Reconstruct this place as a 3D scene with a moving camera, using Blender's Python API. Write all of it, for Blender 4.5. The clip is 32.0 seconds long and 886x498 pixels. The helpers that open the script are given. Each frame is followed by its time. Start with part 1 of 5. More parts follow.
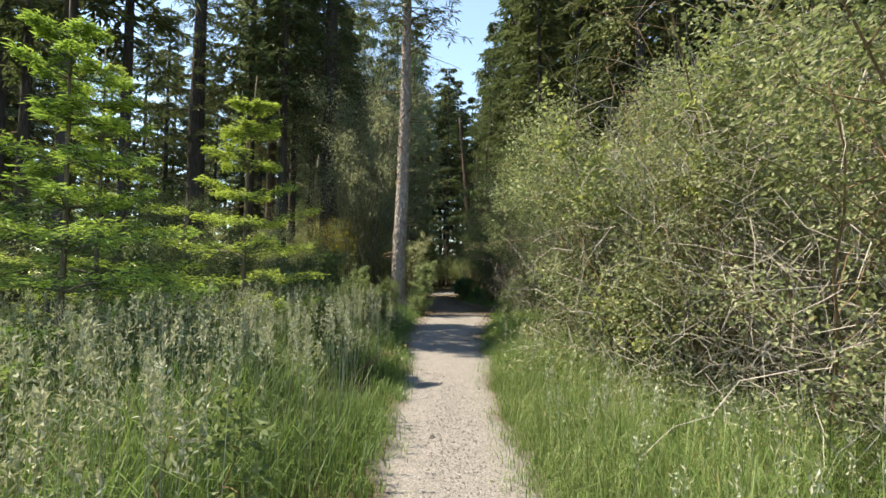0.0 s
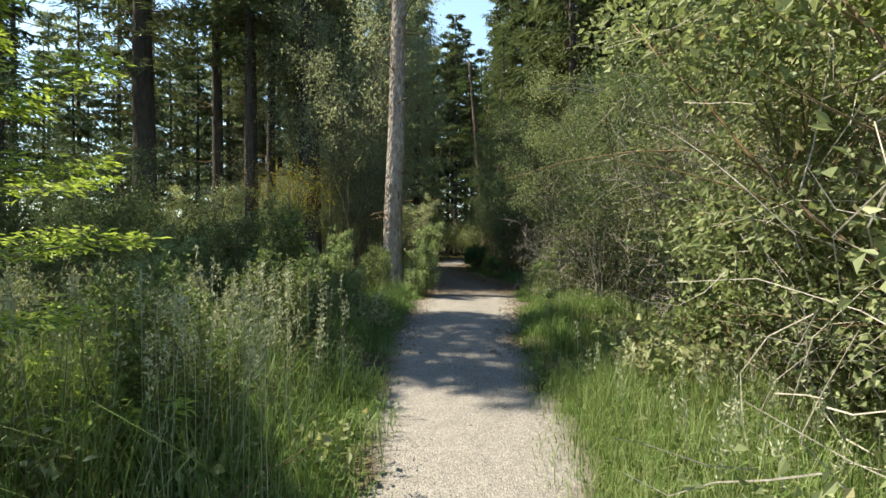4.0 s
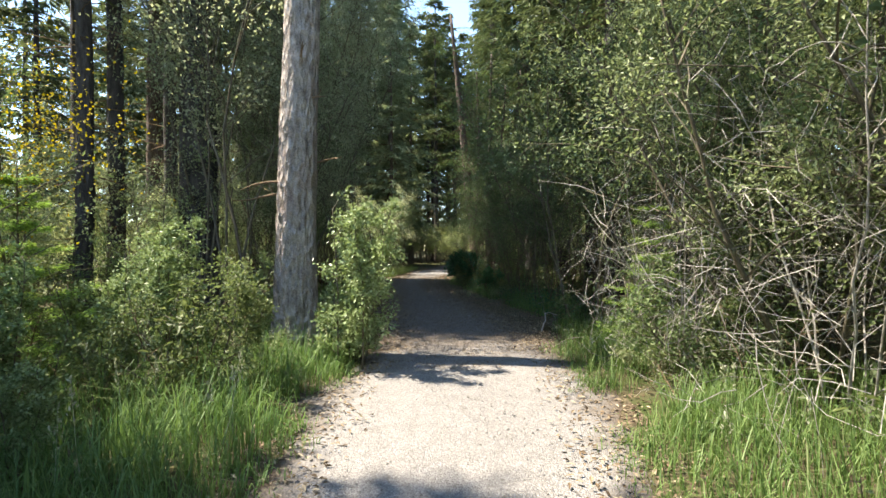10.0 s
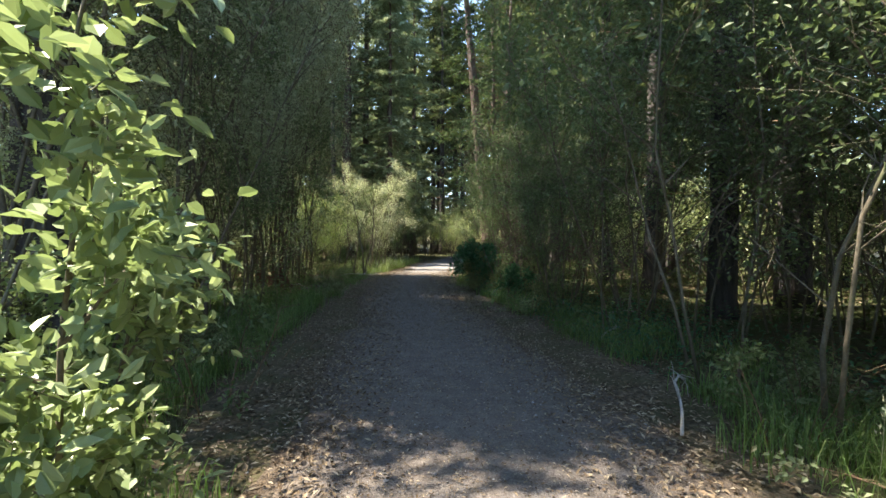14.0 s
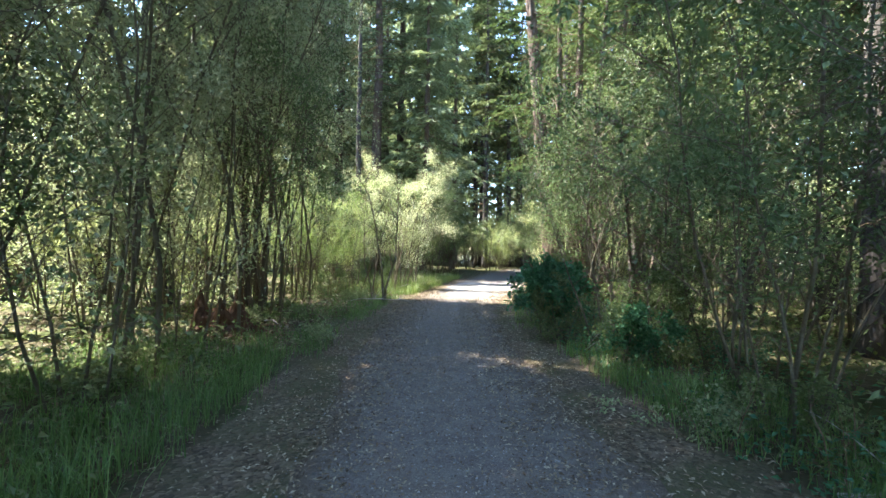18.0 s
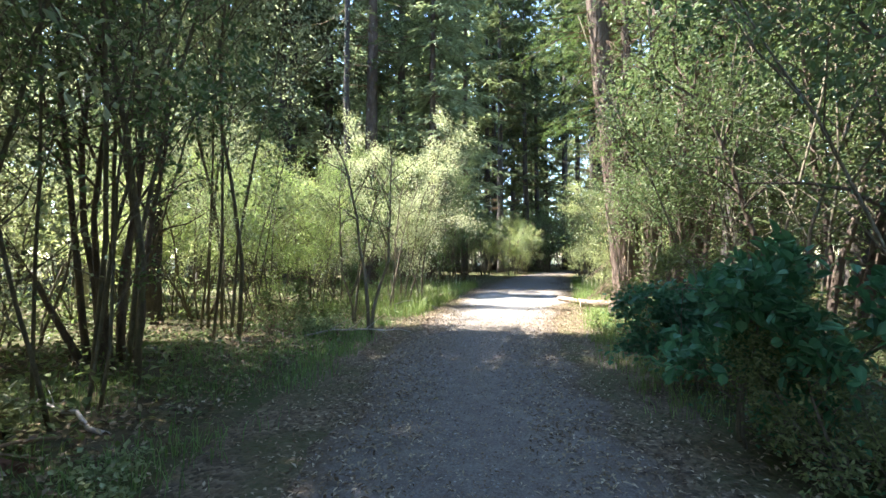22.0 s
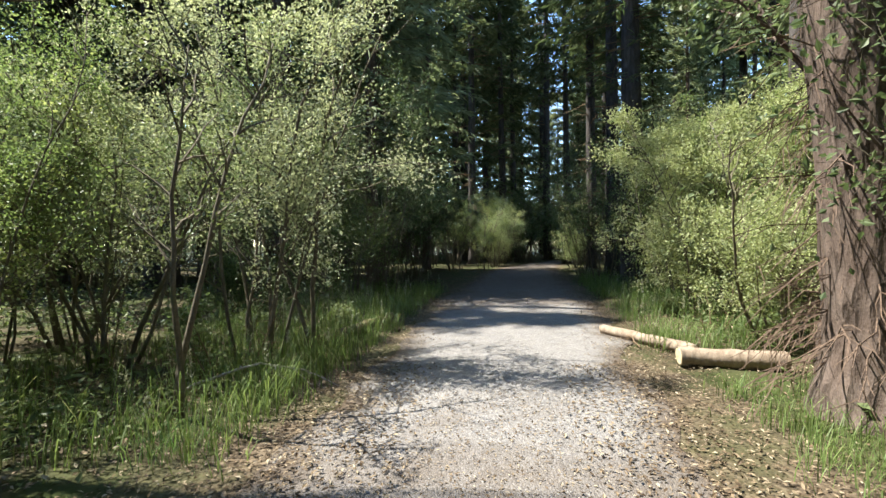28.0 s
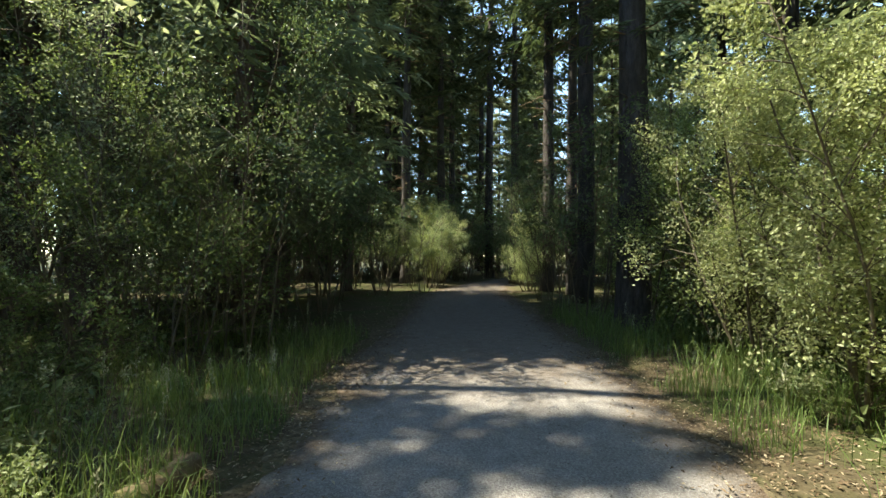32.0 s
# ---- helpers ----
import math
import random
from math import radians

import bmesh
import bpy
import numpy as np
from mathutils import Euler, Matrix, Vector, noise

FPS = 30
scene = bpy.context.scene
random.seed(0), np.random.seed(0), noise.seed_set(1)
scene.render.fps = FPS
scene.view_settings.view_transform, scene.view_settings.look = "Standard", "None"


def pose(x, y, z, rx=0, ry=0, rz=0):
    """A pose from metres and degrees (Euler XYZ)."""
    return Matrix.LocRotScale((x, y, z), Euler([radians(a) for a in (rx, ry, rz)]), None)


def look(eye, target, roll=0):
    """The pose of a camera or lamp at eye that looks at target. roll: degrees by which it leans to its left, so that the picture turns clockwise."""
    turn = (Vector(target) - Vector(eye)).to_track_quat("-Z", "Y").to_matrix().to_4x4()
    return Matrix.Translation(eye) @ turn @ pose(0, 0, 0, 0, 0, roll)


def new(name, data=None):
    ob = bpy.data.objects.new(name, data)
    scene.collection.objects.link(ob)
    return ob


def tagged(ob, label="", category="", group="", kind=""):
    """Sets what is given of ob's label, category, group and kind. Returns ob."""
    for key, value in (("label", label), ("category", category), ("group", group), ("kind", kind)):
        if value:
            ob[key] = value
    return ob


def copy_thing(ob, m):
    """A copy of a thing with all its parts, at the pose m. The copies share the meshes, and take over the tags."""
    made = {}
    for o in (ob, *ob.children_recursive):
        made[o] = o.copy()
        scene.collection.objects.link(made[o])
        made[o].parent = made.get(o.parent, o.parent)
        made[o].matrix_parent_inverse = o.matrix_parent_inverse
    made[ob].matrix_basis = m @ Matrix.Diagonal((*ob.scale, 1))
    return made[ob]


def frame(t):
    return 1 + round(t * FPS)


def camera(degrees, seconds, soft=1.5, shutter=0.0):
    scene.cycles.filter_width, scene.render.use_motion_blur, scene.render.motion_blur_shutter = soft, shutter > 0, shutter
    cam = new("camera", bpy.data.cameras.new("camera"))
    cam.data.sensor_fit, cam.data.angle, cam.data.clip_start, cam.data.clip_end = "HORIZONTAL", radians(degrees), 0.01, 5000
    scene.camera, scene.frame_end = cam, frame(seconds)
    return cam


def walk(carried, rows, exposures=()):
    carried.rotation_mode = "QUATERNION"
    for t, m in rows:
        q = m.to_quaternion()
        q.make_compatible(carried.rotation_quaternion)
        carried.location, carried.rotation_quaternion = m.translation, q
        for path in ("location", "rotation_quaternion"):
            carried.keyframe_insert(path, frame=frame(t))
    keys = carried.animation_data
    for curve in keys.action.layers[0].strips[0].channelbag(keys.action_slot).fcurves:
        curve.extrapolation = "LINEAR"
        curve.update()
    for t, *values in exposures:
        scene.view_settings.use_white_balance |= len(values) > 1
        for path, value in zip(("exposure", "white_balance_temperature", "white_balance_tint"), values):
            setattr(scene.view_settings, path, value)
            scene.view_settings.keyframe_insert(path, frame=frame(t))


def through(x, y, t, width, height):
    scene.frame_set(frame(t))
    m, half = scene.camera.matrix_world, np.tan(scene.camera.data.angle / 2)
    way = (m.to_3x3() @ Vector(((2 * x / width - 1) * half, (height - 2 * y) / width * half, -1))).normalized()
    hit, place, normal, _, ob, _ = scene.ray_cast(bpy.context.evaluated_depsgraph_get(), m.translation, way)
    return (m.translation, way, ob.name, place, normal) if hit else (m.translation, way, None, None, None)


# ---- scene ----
cam = camera(86.1, 32.0)
PATH = [
    (0.0, -0.000, -0.000, 1.512, 0.32, 3.37, 0.40),
    (0.5, -0.010, 0.563, 1.508, -0.27, 2.57, 0.42),
    (1.0, -0.019, 1.128, 1.503, -1.79, 0.97, 0.30),
    (1.5, -0.029, 1.702, 1.501, 0.42, 0.16, 1.13),
    (2.0, -0.039, 2.288, 1.498, -0.31, -1.14, -0.02),
    (2.5, -0.048, 2.887, 1.500, -1.09, -1.71, 0.45),
    (3.0, -0.057, 3.495, 1.502, 1.85, -0.69, 0.69),
    (3.5, -0.063, 4.105, 1.500, 1.16, -0.54, 0.10),
    (5.5, -0.056, 6.522, 1.491, 1.56, -0.38, -0.19),
    (6.0, -0.047, 7.128, 1.494, 1.24, -0.54, 0.05),
    (6.5, -0.046, 7.734, 1.488, 1.12, -0.82, -0.10),
    (7.0, -0.045, 8.340, 1.473, 0.36, -1.06, -0.18),
    (7.5, -0.052, 8.951, 1.476, 0.28, -1.11, -0.30),
    (8.0, -0.064, 9.578, 1.508, 0.39, -0.95, -0.46),
    (8.5, -0.054, 10.218, 1.540, 0.10, -0.69, -0.12),
    (9.0, -0.028, 10.865, 1.558, -0.53, -0.21, -0.59),
    (9.5, 0.037, 11.512, 1.525, -1.29, 0.19, -0.27),
    (10.0, 0.086, 12.151, 1.486, -0.92, 0.16, -0.43),
    (10.5, 0.117, 12.786, 1.472, -0.40, 0.24, -0.33),
    (11.0, 0.134, 13.421, 1.498, -0.23, 0.44, -0.21),
    (11.5, 0.118, 14.051, 1.523, 0.07, 0.30, -0.63),
    (12.0, 0.126, 14.673, 1.508, -0.11, 0.13, -0.32),
    (12.5, 0.123, 15.289, 1.480, -0.16, -0.28, -0.48),
    (13.0, 0.151, 15.897, 1.451, -0.60, -0.79, -0.10),
    (13.5, 0.184, 16.509, 1.446, -0.57, -1.34, -0.01),
    (15.5, 0.184, 19.050, 1.559, 1.40, 0.73, 0.53),
    (16.0, 0.172, 19.719, 1.539, 0.78, -0.80, 1.52),
    (16.5, 0.149, 20.398, 1.531, 3.61, -1.71, 0.80),
    (17.0, 0.106, 21.086, 1.541, 4.06, -0.92, 0.89),
    (17.5, 0.031, 21.774, 1.550, 4.76, -0.38, 0.71),
    (18.0, -0.057, 22.452, 1.539, 4.69, 0.23, 0.84),
    (18.5, -0.168, 23.115, 1.513, 6.01, 1.25, -0.07),
    (19.0, -0.261, 23.765, 1.486, 6.14, 2.46, 0.38),
    (19.5, -0.344, 24.413, 1.473, 5.80, 2.69, 0.14),
    (20.0, -0.424, 25.077, 1.485, 5.99, 2.65, 0.10),
    (20.5, -0.524, 25.756, 1.498, 6.20, 2.41, -0.02),
    (21.0, -0.646, 26.444, 1.488, 6.35, 2.14, -0.93),
    (21.5, -0.715, 27.128, 1.437, 5.84, 1.69, -0.42),
    (22.0, -0.772, 27.818, 1.394, 5.50, 0.88, -0.21),
    (22.5, -0.796, 28.522, 1.410, 5.79, -0.22, -0.53),
    (23.0, -0.777, 29.228, 1.455, 5.84, -1.58, -0.24),
    (23.5, -0.745, 29.915, 1.495, 6.05, -1.26, -0.70),
    (24.0, -0.719, 30.592, 1.512, 5.66, -1.23, -0.74),
    (24.5, -0.713, 31.260, 1.507, 5.29, -0.74, -0.94),
    (25.0, -0.725, 31.916, 1.498, 4.79, -0.03, -0.75),
    (25.5, -0.740, 32.555, 1.502, 4.24, 0.71, -0.39),
    (27.5, -0.805, 34.855, 1.433, 1.41, -0.24, -1.14),
    (28.0, -0.847, 35.475, 1.427, 1.68, -0.63, -0.65),
    (28.5, -0.891, 36.108, 1.454, 2.45, -0.57, -1.34),
    (29.0, -0.906, 36.762, 1.495, 0.15, -0.05, -1.55),
    (29.5, -0.923, 37.422, 1.514, -2.01, 0.41, -0.95),
    (30.0, -0.905, 38.061, 1.502, -5.92, -0.08, -1.03),
    (30.5, -0.888, 38.686, 1.481, -6.38, 0.00, 0.38),
    (31.0, -0.853, 39.310, 1.498, -5.11, 0.89, -0.69),
    (31.5, -0.789, 39.962, 1.512, -6.25, 0.90, -0.42),
    (32.0, -0.743, 40.611, 1.517, -6.57, 1.01, 0.40),
]
EXPOSURES = [(0, 1.5, 8500, 7), (1.5, 1.5, 8600, 6), (3, 1.4, 8500, 2), (6, 2.05, 8500, 4), (9, 2.1, 7900, 6), (12, 2.15, 7700, 9), (13.5, 2.3, 7700, 9), (16, 3.5, 7000, 4), (19, 3.55, 7000, 8), (21, 3.5, 7000, 8), (23, 3.2, 6800, 9), (25, 2.7, 6700, 10), (28, 2.0, 6900, 5), (30, 1.7, 7000, 5), (31, 1.75, 7300, 3), (32, 2.1, 7900, 0)]
walk(cam, [(t, pose(x, y, z, 90 + pitch, -roll, yaw)) for t, x, y, z, yaw, pitch, roll in PATH], EXPOSURES)

# ---- sky and sun ----
SUN_ELEVATION = 58.0
SUN_SIDE = Vector((-0.985, 0.17))           # the way to the sun in plan: to the left of the walk, a little ahead
world = bpy.data.worlds.new("sky")
scene.world = world
world.use_nodes = True
wt = world.node_tree
sky = wt.nodes.new("ShaderNodeTexSky")
sky.sky_type = "NISHITA"
sky.sun_disc = False
sky.sun_elevation = radians(SUN_ELEVATION)
sky.sun_rotation = math.atan2(SUN_SIDE.x, SUN_SIDE.y)
sky.air_density, sky.dust_density, sky.ozone_density = 1.0, 0.0, 4.0
wt.nodes["Background"].inputs["Strength"].default_value = 0.15
wt.links.new(sky.outputs[0], wt.nodes["Background"].inputs["Color"])
sun = new("sun", bpy.data.lights.new("sun", "SUN"))
sun.data.energy, sun.data.angle, sun.data.color = 4.0, radians(0.53), (1.0, 0.965, 0.92)
ce, se = math.cos(radians(SUN_ELEVATION)), math.sin(radians(SUN_ELEVATION))
sun.matrix_world = look((SUN_SIDE.x * ce * 90, SUN_SIDE.y * ce * 90 + 20, se * 90), (0, 20, 0))


# ---- materials ----
def material(name):
    m = bpy.data.materials.new(name)
    m.use_nodes = True
    t = m.node_tree
    t.nodes.clear()
    out = t.nodes.new("ShaderNodeOutputMaterial")
    return m, t, out


def node(t, kind, **inputs):
    n = t.nodes.new(kind)
    for key, value in inputs.items():
        n.inputs[key.replace("_", " ")].default_value = value
    return n


def ramp(t, fac, stops):
    n = t.nodes.new("ShaderNodeValToRGB")
    e = n.color_ramp.elements
    while len(e) < len(stops):
        e.new(0.5)
    for el, (p, c) in zip(e, stops):
        el.position, el.color = p, (*c, 1)
    t.links.new(fac, n.inputs[0])
    return n.outputs[0]


def noise_of(t, vec, scale, detail=4.0, rough=0.6):
    n = node(t, "ShaderNodeTexNoise", Scale=scale, Detail=detail, Roughness=rough)
    t.links.new(vec, n.inputs["Vector"])
    return n.outputs["Fac"]


def mixed(t, fac, a, b, mode="MIX"):
    n = t.nodes.new("ShaderNodeMix")
    n.data_type, n.blend_type = "RGBA", mode
    for sock, val in ((n.inputs[0], fac), (n.inputs[6], a), (n.inputs[7], b)):
        if isinstance(val, (int, float)):
            sock.default_value = val
        elif isinstance(val, tuple):
            sock.default_value = (*val, 1)
        else:
            t.links.new(val, sock)
    return n.outputs[2]


def bump_of(t, height, strength, distance):
    n = node(t, "ShaderNodeBump", Strength=strength, Distance=distance)
    t.links.new(height, n.inputs["Height"])
    return n.outputs[0]


def leaf_material(name, dark, mid, light, through=0.35, rough=0.45, odd=None, spec=0.28):
    """Thin green leaf: each leaf its own tone, whole plants drift a little, light comes through."""
    m, t, out = material(name)
    geo = t.nodes.new("ShaderNodeNewGeometry")
    info = t.nodes.new("ShaderNodeObjectInfo")
    co = t.nodes.new("ShaderNodeTexCoord")
    stops = [(0.0, dark), (0.5, mid), (0.95, light)]
    if odd:
        stops = [(0.0, odd), (0.05, dark), (0.5, mid), (0.95, light)]
    c = ramp(t, geo.outputs["Random Per Island"], stops)
    big = noise_of(t, co.outputs["Object"], 1.1, 2.0)
    c = mixed(t, big, c, mixed(t, 0.5, c, light), "MIX")
    hsv = node(t, "ShaderNodeHueSaturation", Saturation=1.0)
    mr = node(t, "ShaderNodeMapRange")
    mr.inputs["To Min"].default_value, mr.inputs["To Max"].default_value = 0.48, 0.515
    t.links.new(info.outputs["Random"], mr.inputs[0])
    t.links.new(mr.outputs[0], hsv.inputs["Hue"])
    t.links.new(c, hsv.inputs["Color"])
    p = node(t, "ShaderNodeBsdfPrincipled", Roughness=rough + 0.08)
    p.inputs["Specular IOR Level"].default_value = spec
    t.links.new(hsv.outputs[0], p.inputs["Base Color"])
    tr = t.nodes.new("ShaderNodeBsdfTranslucent")
    t.links.new(mixed(t, 1.0, hsv.outputs[0], (0.97, 1.0, 0.76), "MULTIPLY"), tr.inputs["Color"])
    mx = t.nodes.new("ShaderNodeMixShader")
    mx.inputs[0].default_value = through
    t.links.new(p.outputs[0], mx.inputs[1])
    t.links.new(tr.outputs[0], mx.inputs[2])
    t.links.new(mx.outputs[0], out.inputs[0])
    return m


def bark_material(name, dark, light, ridge=9.0, moss=None, depth=0.02, tint=None, stretch=0.24):
    """Furrowed bark: long ridges up the stem, fine grain, patches of another tone."""
    m, t, out = material(name)
    co = t.nodes.new("ShaderNodeTexCoord")
    mp = t.nodes.new("ShaderNodeMapping")
    mp.inputs["Scale"].default_value = (1.0, 1.0, stretch)
    t.links.new(co.outputs["Object"], mp.inputs[0])
    r = noise_of(t, mp.outputs[0], ridge, 6.0, 0.65)
    v = node(t, "ShaderNodeTexVoronoi", Scale=ridge * 1.3)
    t.links.new(mp.outputs[0], v.inputs["Vector"])
    fine = noise_of(t, co.outputs["Object"], 55.0, 3.0)
    c = ramp(t, r, [(0.3, dark), (0.52, tuple(0.5 * (a + b) for a, b in zip(dark, light))), (0.72, light)])
    patch = noise_of(t, co.outputs["Object"], 2.3, 4.0)
    if tint:
        pm = t.nodes.new("ShaderNodeMapRange")
        pm.inputs["From Min"].default_value, pm.inputs["From Max"].default_value = 0.45, 0.65
        t.links.new(patch, pm.inputs[0])
        pm.inputs["To Max"].default_value = 0.75
        c = mixed(t, pm.outputs[0], c, tint)
    c = mixed(t, 0.35, c, ramp(t, fine, [(0.3, dark), (0.7, light)]))
    if moss:
        pm = t.nodes.new("ShaderNodeMapRange")
        pm.inputs["From Min"].default_value, pm.inputs["From Max"].default_value = 0.55, 0.7
        t.links.new(noise_of(t, co.outputs["Object"], 3.7, 5.0), pm.inputs[0])
        c = mixed(t, pm.outputs[0], c, moss)
    add = t.nodes.new("ShaderNodeMath")
    add.operation = "ADD"
    t.links.new(r, add.inputs[0])
    t.links.new(v.outputs["Distance"], add.inputs[1])
    p = node(t, "ShaderNodeBsdfPrincipled", Roughness=0.88)
    p.inputs["Specular IOR Level"].default_value = 0.2
    t.links.new(c, p.inputs["Base Color"])
    t.links.new(bump_of(t, add.outputs[0], 0.9, depth), p.inputs["Normal"])
    t.links.new(p.outputs[0], out.inputs[0])
    return m


def ground_material(name, stops, scale, stones=0.0, depth=0.02, rough=0.95, patch=None, patch_scale=0.6):
    """Earth, litter or gravel: grain at two scales, with small stones where asked."""
    m, t, out = material(name)
    co = t.nodes.new("ShaderNodeTexCoord")
    a = noise_of(t, co.outputs["Object"], scale, 8.0, 0.7)
    c = ramp(t, a, stops)
    h = a
    if stones:
        v = node(t, "ShaderNodeTexVoronoi", Scale=stones)
        t.links.new(co.outputs["Object"], v.inputs["Vector"])
        tone = ramp(t, v.outputs["Color"], [(0.1, tuple(0.55 * x for x in stops[0][1])), (0.5, stops[1][1]), (0.9, tuple(min(1, 1.35 * x) for x in stops[-1][1]))])
        c = mixed(t, 0.7, c, tone)
        h2 = t.nodes.new("ShaderNodeMath")
        h2.operation = "SUBTRACT"
        t.links.new(a, h2.inputs[0])
        t.links.new(v.outputs["Distance"], h2.inputs[1])
        h = h2.outputs[0]
    if patch:
        pm = t.nodes.new("ShaderNodeMapRange")
        pm.inputs["From Min"].default_value, pm.inputs["From Max"].default_value = 0.42, 0.62
        t.links.new(noise_of(t, co.outputs["Object"], patch_scale, 5.0), pm.inputs[0])
        c = mixed(t, pm.outputs[0], c, patch)
    p = node(t, "ShaderNodeBsdfPrincipled", Roughness=rough)
    p.inputs["Specular IOR Level"].default_value = 0.2
    t.links.new(c, p.inputs["Base Color"])
    t.links.new(bump_of(t, h, 0.8, depth), p.inputs["Normal"])
    t.links.new(p.outputs[0], out.inputs[0])
    return m


def path_material(name):
    """Packed gravel that wears to brown earth under the trees and loses itself in leaf mould at its margins."""
    m, t, out = material(name)
    co = t.nodes.new("ShaderNodeTexCoord")
    at_edge, at_earth = t.nodes.new("ShaderNodeAttribute"), t.nodes.new("ShaderNodeAttribute")
    at_edge.attribute_name, at_earth.attribute_name = "edge", "earth"
    grain = noise_of(t, co.outputs["Object"], 5.0, 8.0, 0.75)
    v = node(t, "ShaderNodeTexVoronoi", Scale=85.0)
    t.links.new(co.outputs["Object"], v.inputs["Vector"])
    grey = ramp(t, grain, [(0.3, (0.16, 0.148, 0.142)), (0.5, (0.22, 0.206, 0.198)), (0.7, (0.295, 0.278, 0.268))])
    grey = mixed(t, 0.55, grey, ramp(t, v.outputs["Color"], [(0.1, (0.11, 0.10, 0.097)), (0.5, (0.215, 0.205, 0.20)), (0.9, (0.36, 0.345, 0.335))]))
    earth = ramp(t, grain, [(0.3, (0.095, 0.078, 0.066)), (0.5, (0.145, 0.122, 0.107)), (0.7, (0.205, 0.178, 0.158))])
    earth = mixed(t, 0.35, earth, ramp(t, v.outputs["Color"], [(0.1, (0.07, 0.055, 0.045)), (0.5, (0.15, 0.128, 0.112)), (0.9, (0.25, 0.225, 0.205))]))
    mould = ramp(t, noise_of(t, co.outputs["Object"], 22.0, 6.0, 0.7), [(0.3, (0.045, 0.033, 0.024)), (0.5, (0.10, 0.075, 0.055)), (0.72, (0.19, 0.15, 0.11))])
    wander_ = noise_of(t, co.outputs["Object"], 1.6, 6.0, 0.65)

    def blend(sock, lo, hi, amount):
        add = t.nodes.new("ShaderNodeMath")
        add.operation = "MULTIPLY_ADD"
        add.inputs[1].default_value = amount
        t.links.new(wander_, add.inputs[0])
        t.links.new(sock, add.inputs[2])
        mr = t.nodes.new("ShaderNodeMapRange")
        mr.inputs["From Min"].default_value, mr.inputs["From Max"].default_value = lo + amount / 2, hi + amount / 2
        t.links.new(add.outputs[0], mr.inputs[0])
        return mr.outputs[0]

    c = mixed(t, blend(at_earth.outputs["Fac"], 0.25, 0.75, 1.2), grey, earth)
    c = mixed(t, blend(at_edge.outputs["Fac"], 0.72, 1.02, 0.7), c, mould)
    h = t.nodes.new("ShaderNodeMath")
    h.operation = "SUBTRACT"
    t.links.new(grain, h.inputs[0])
    t.links.new(v.outputs["Distance"], h.inputs[1])
    p = node(t, "ShaderNodeBsdfPrincipled", Roughness=0.95)
    p.inputs["Specular IOR Level"].default_value = 0.15
    t.links.new(c, p.inputs["Base Color"])
    t.links.new(bump_of(t, h.outputs[0], 0.8, 0.012), p.inputs["Normal"])
    t.links.new(p.outputs[0], out.inputs[0])
    return m


def island_material(name, stops, rough=0.85):
    """Loose small pieces, each with its own tone."""
    m, t, out = material(name)
    geo = t.nodes.new("ShaderNodeNewGeometry")
    p = node(t, "ShaderNodeBsdfPrincipled", Roughness=rough)
    p.inputs["Specular IOR Level"].default_value = 0.25
    t.links.new(ramp(t, geo.outputs["Random Per Island"], stops), p.inputs["Base Color"])
    t.links.new(p.outputs[0], out.inputs[0])
    return m


M_GROUND = ground_material("forest_floor", [(0.3, (0.035, 0.028, 0.018)), (0.5, (0.075, 0.06, 0.035)), (0.7, (0.13, 0.105, 0.065))], 7.0, 0.0, 0.05, patch=(0.05, 0.065, 0.02), patch_scale=0.7)
M_PATH = path_material("packed_gravel")
M_LITTERBED = ground_material("litter_bed", [(0.3, (0.05, 0.036, 0.024)), (0.5, (0.10, 0.074, 0.05)), (0.7, (0.17, 0.13, 0.09))], 16.0, 28.0, 0.02, patch=(0.075, 0.07, 0.035), patch_scale=1.3)
M_STONE = island_material("gravel_stone", [(0.0, (0.10, 0.092, 0.088)), (0.4, (0.18, 0.17, 0.163)), (0.85, (0.25, 0.24, 0.23)), (1.0, (0.33, 0.32, 0.31))])
M_LITTER = island_material("dry_leaf", [(0.0, (0.05, 0.033, 0.02)), (0.35, (0.13, 0.088, 0.053)), (0.75, (0.23, 0.175, 0.115)), (1.0, (0.38, 0.32, 0.23))], 0.7)
M_GRASS = leaf_material("grass_blade", (0.05, 0.105, 0.028), (0.105, 0.185, 0.05), (0.215, 0.30, 0.11), 0.42, 0.40, odd=(0.352, 0.350, 0.190))
M_GRASS_PALE = leaf_material("seeding_grass", (0.114, 0.170, 0.057), (0.194, 0.260, 0.104), (0.352, 0.400, 0.209), 0.3, 0.5, odd=(0.370, 0.340, 0.209))
M_SEED = leaf_material("seed_head", (0.19, 0.21, 0.13), (0.31, 0.33, 0.23), (0.50, 0.51, 0.39), 0.3, 0.5)
M_WEED = leaf_material("weed_leaf", (0.13, 0.18, 0.11), (0.25, 0.30, 0.20), (0.43, 0.47, 0.35), 0.35, 0.45)
M_DRYGRASS = leaf_material("dry_grass", (0.22, 0.19, 0.08), (0.34, 0.29, 0.13), (0.46, 0.40, 0.2), 0.3, 0.6)
M_LEAF = leaf_material("shrub_leaf", (0.05, 0.085, 0.032), (0.112, 0.16, 0.062), (0.22, 0.265, 0.125), 0.44, 0.42)
M_LEAF_DARK = leaf_material("thicket_leaf", (0.045, 0.078, 0.034), (0.09, 0.14, 0.062), (0.19, 0.24, 0.125), 0.42, 0.38)
M_LEAF_PALE = leaf_material("pale_leaf", (0.106, 0.150, 0.062), (0.211, 0.270, 0.128), (0.387, 0.450, 0.257), 0.42, 0.42)
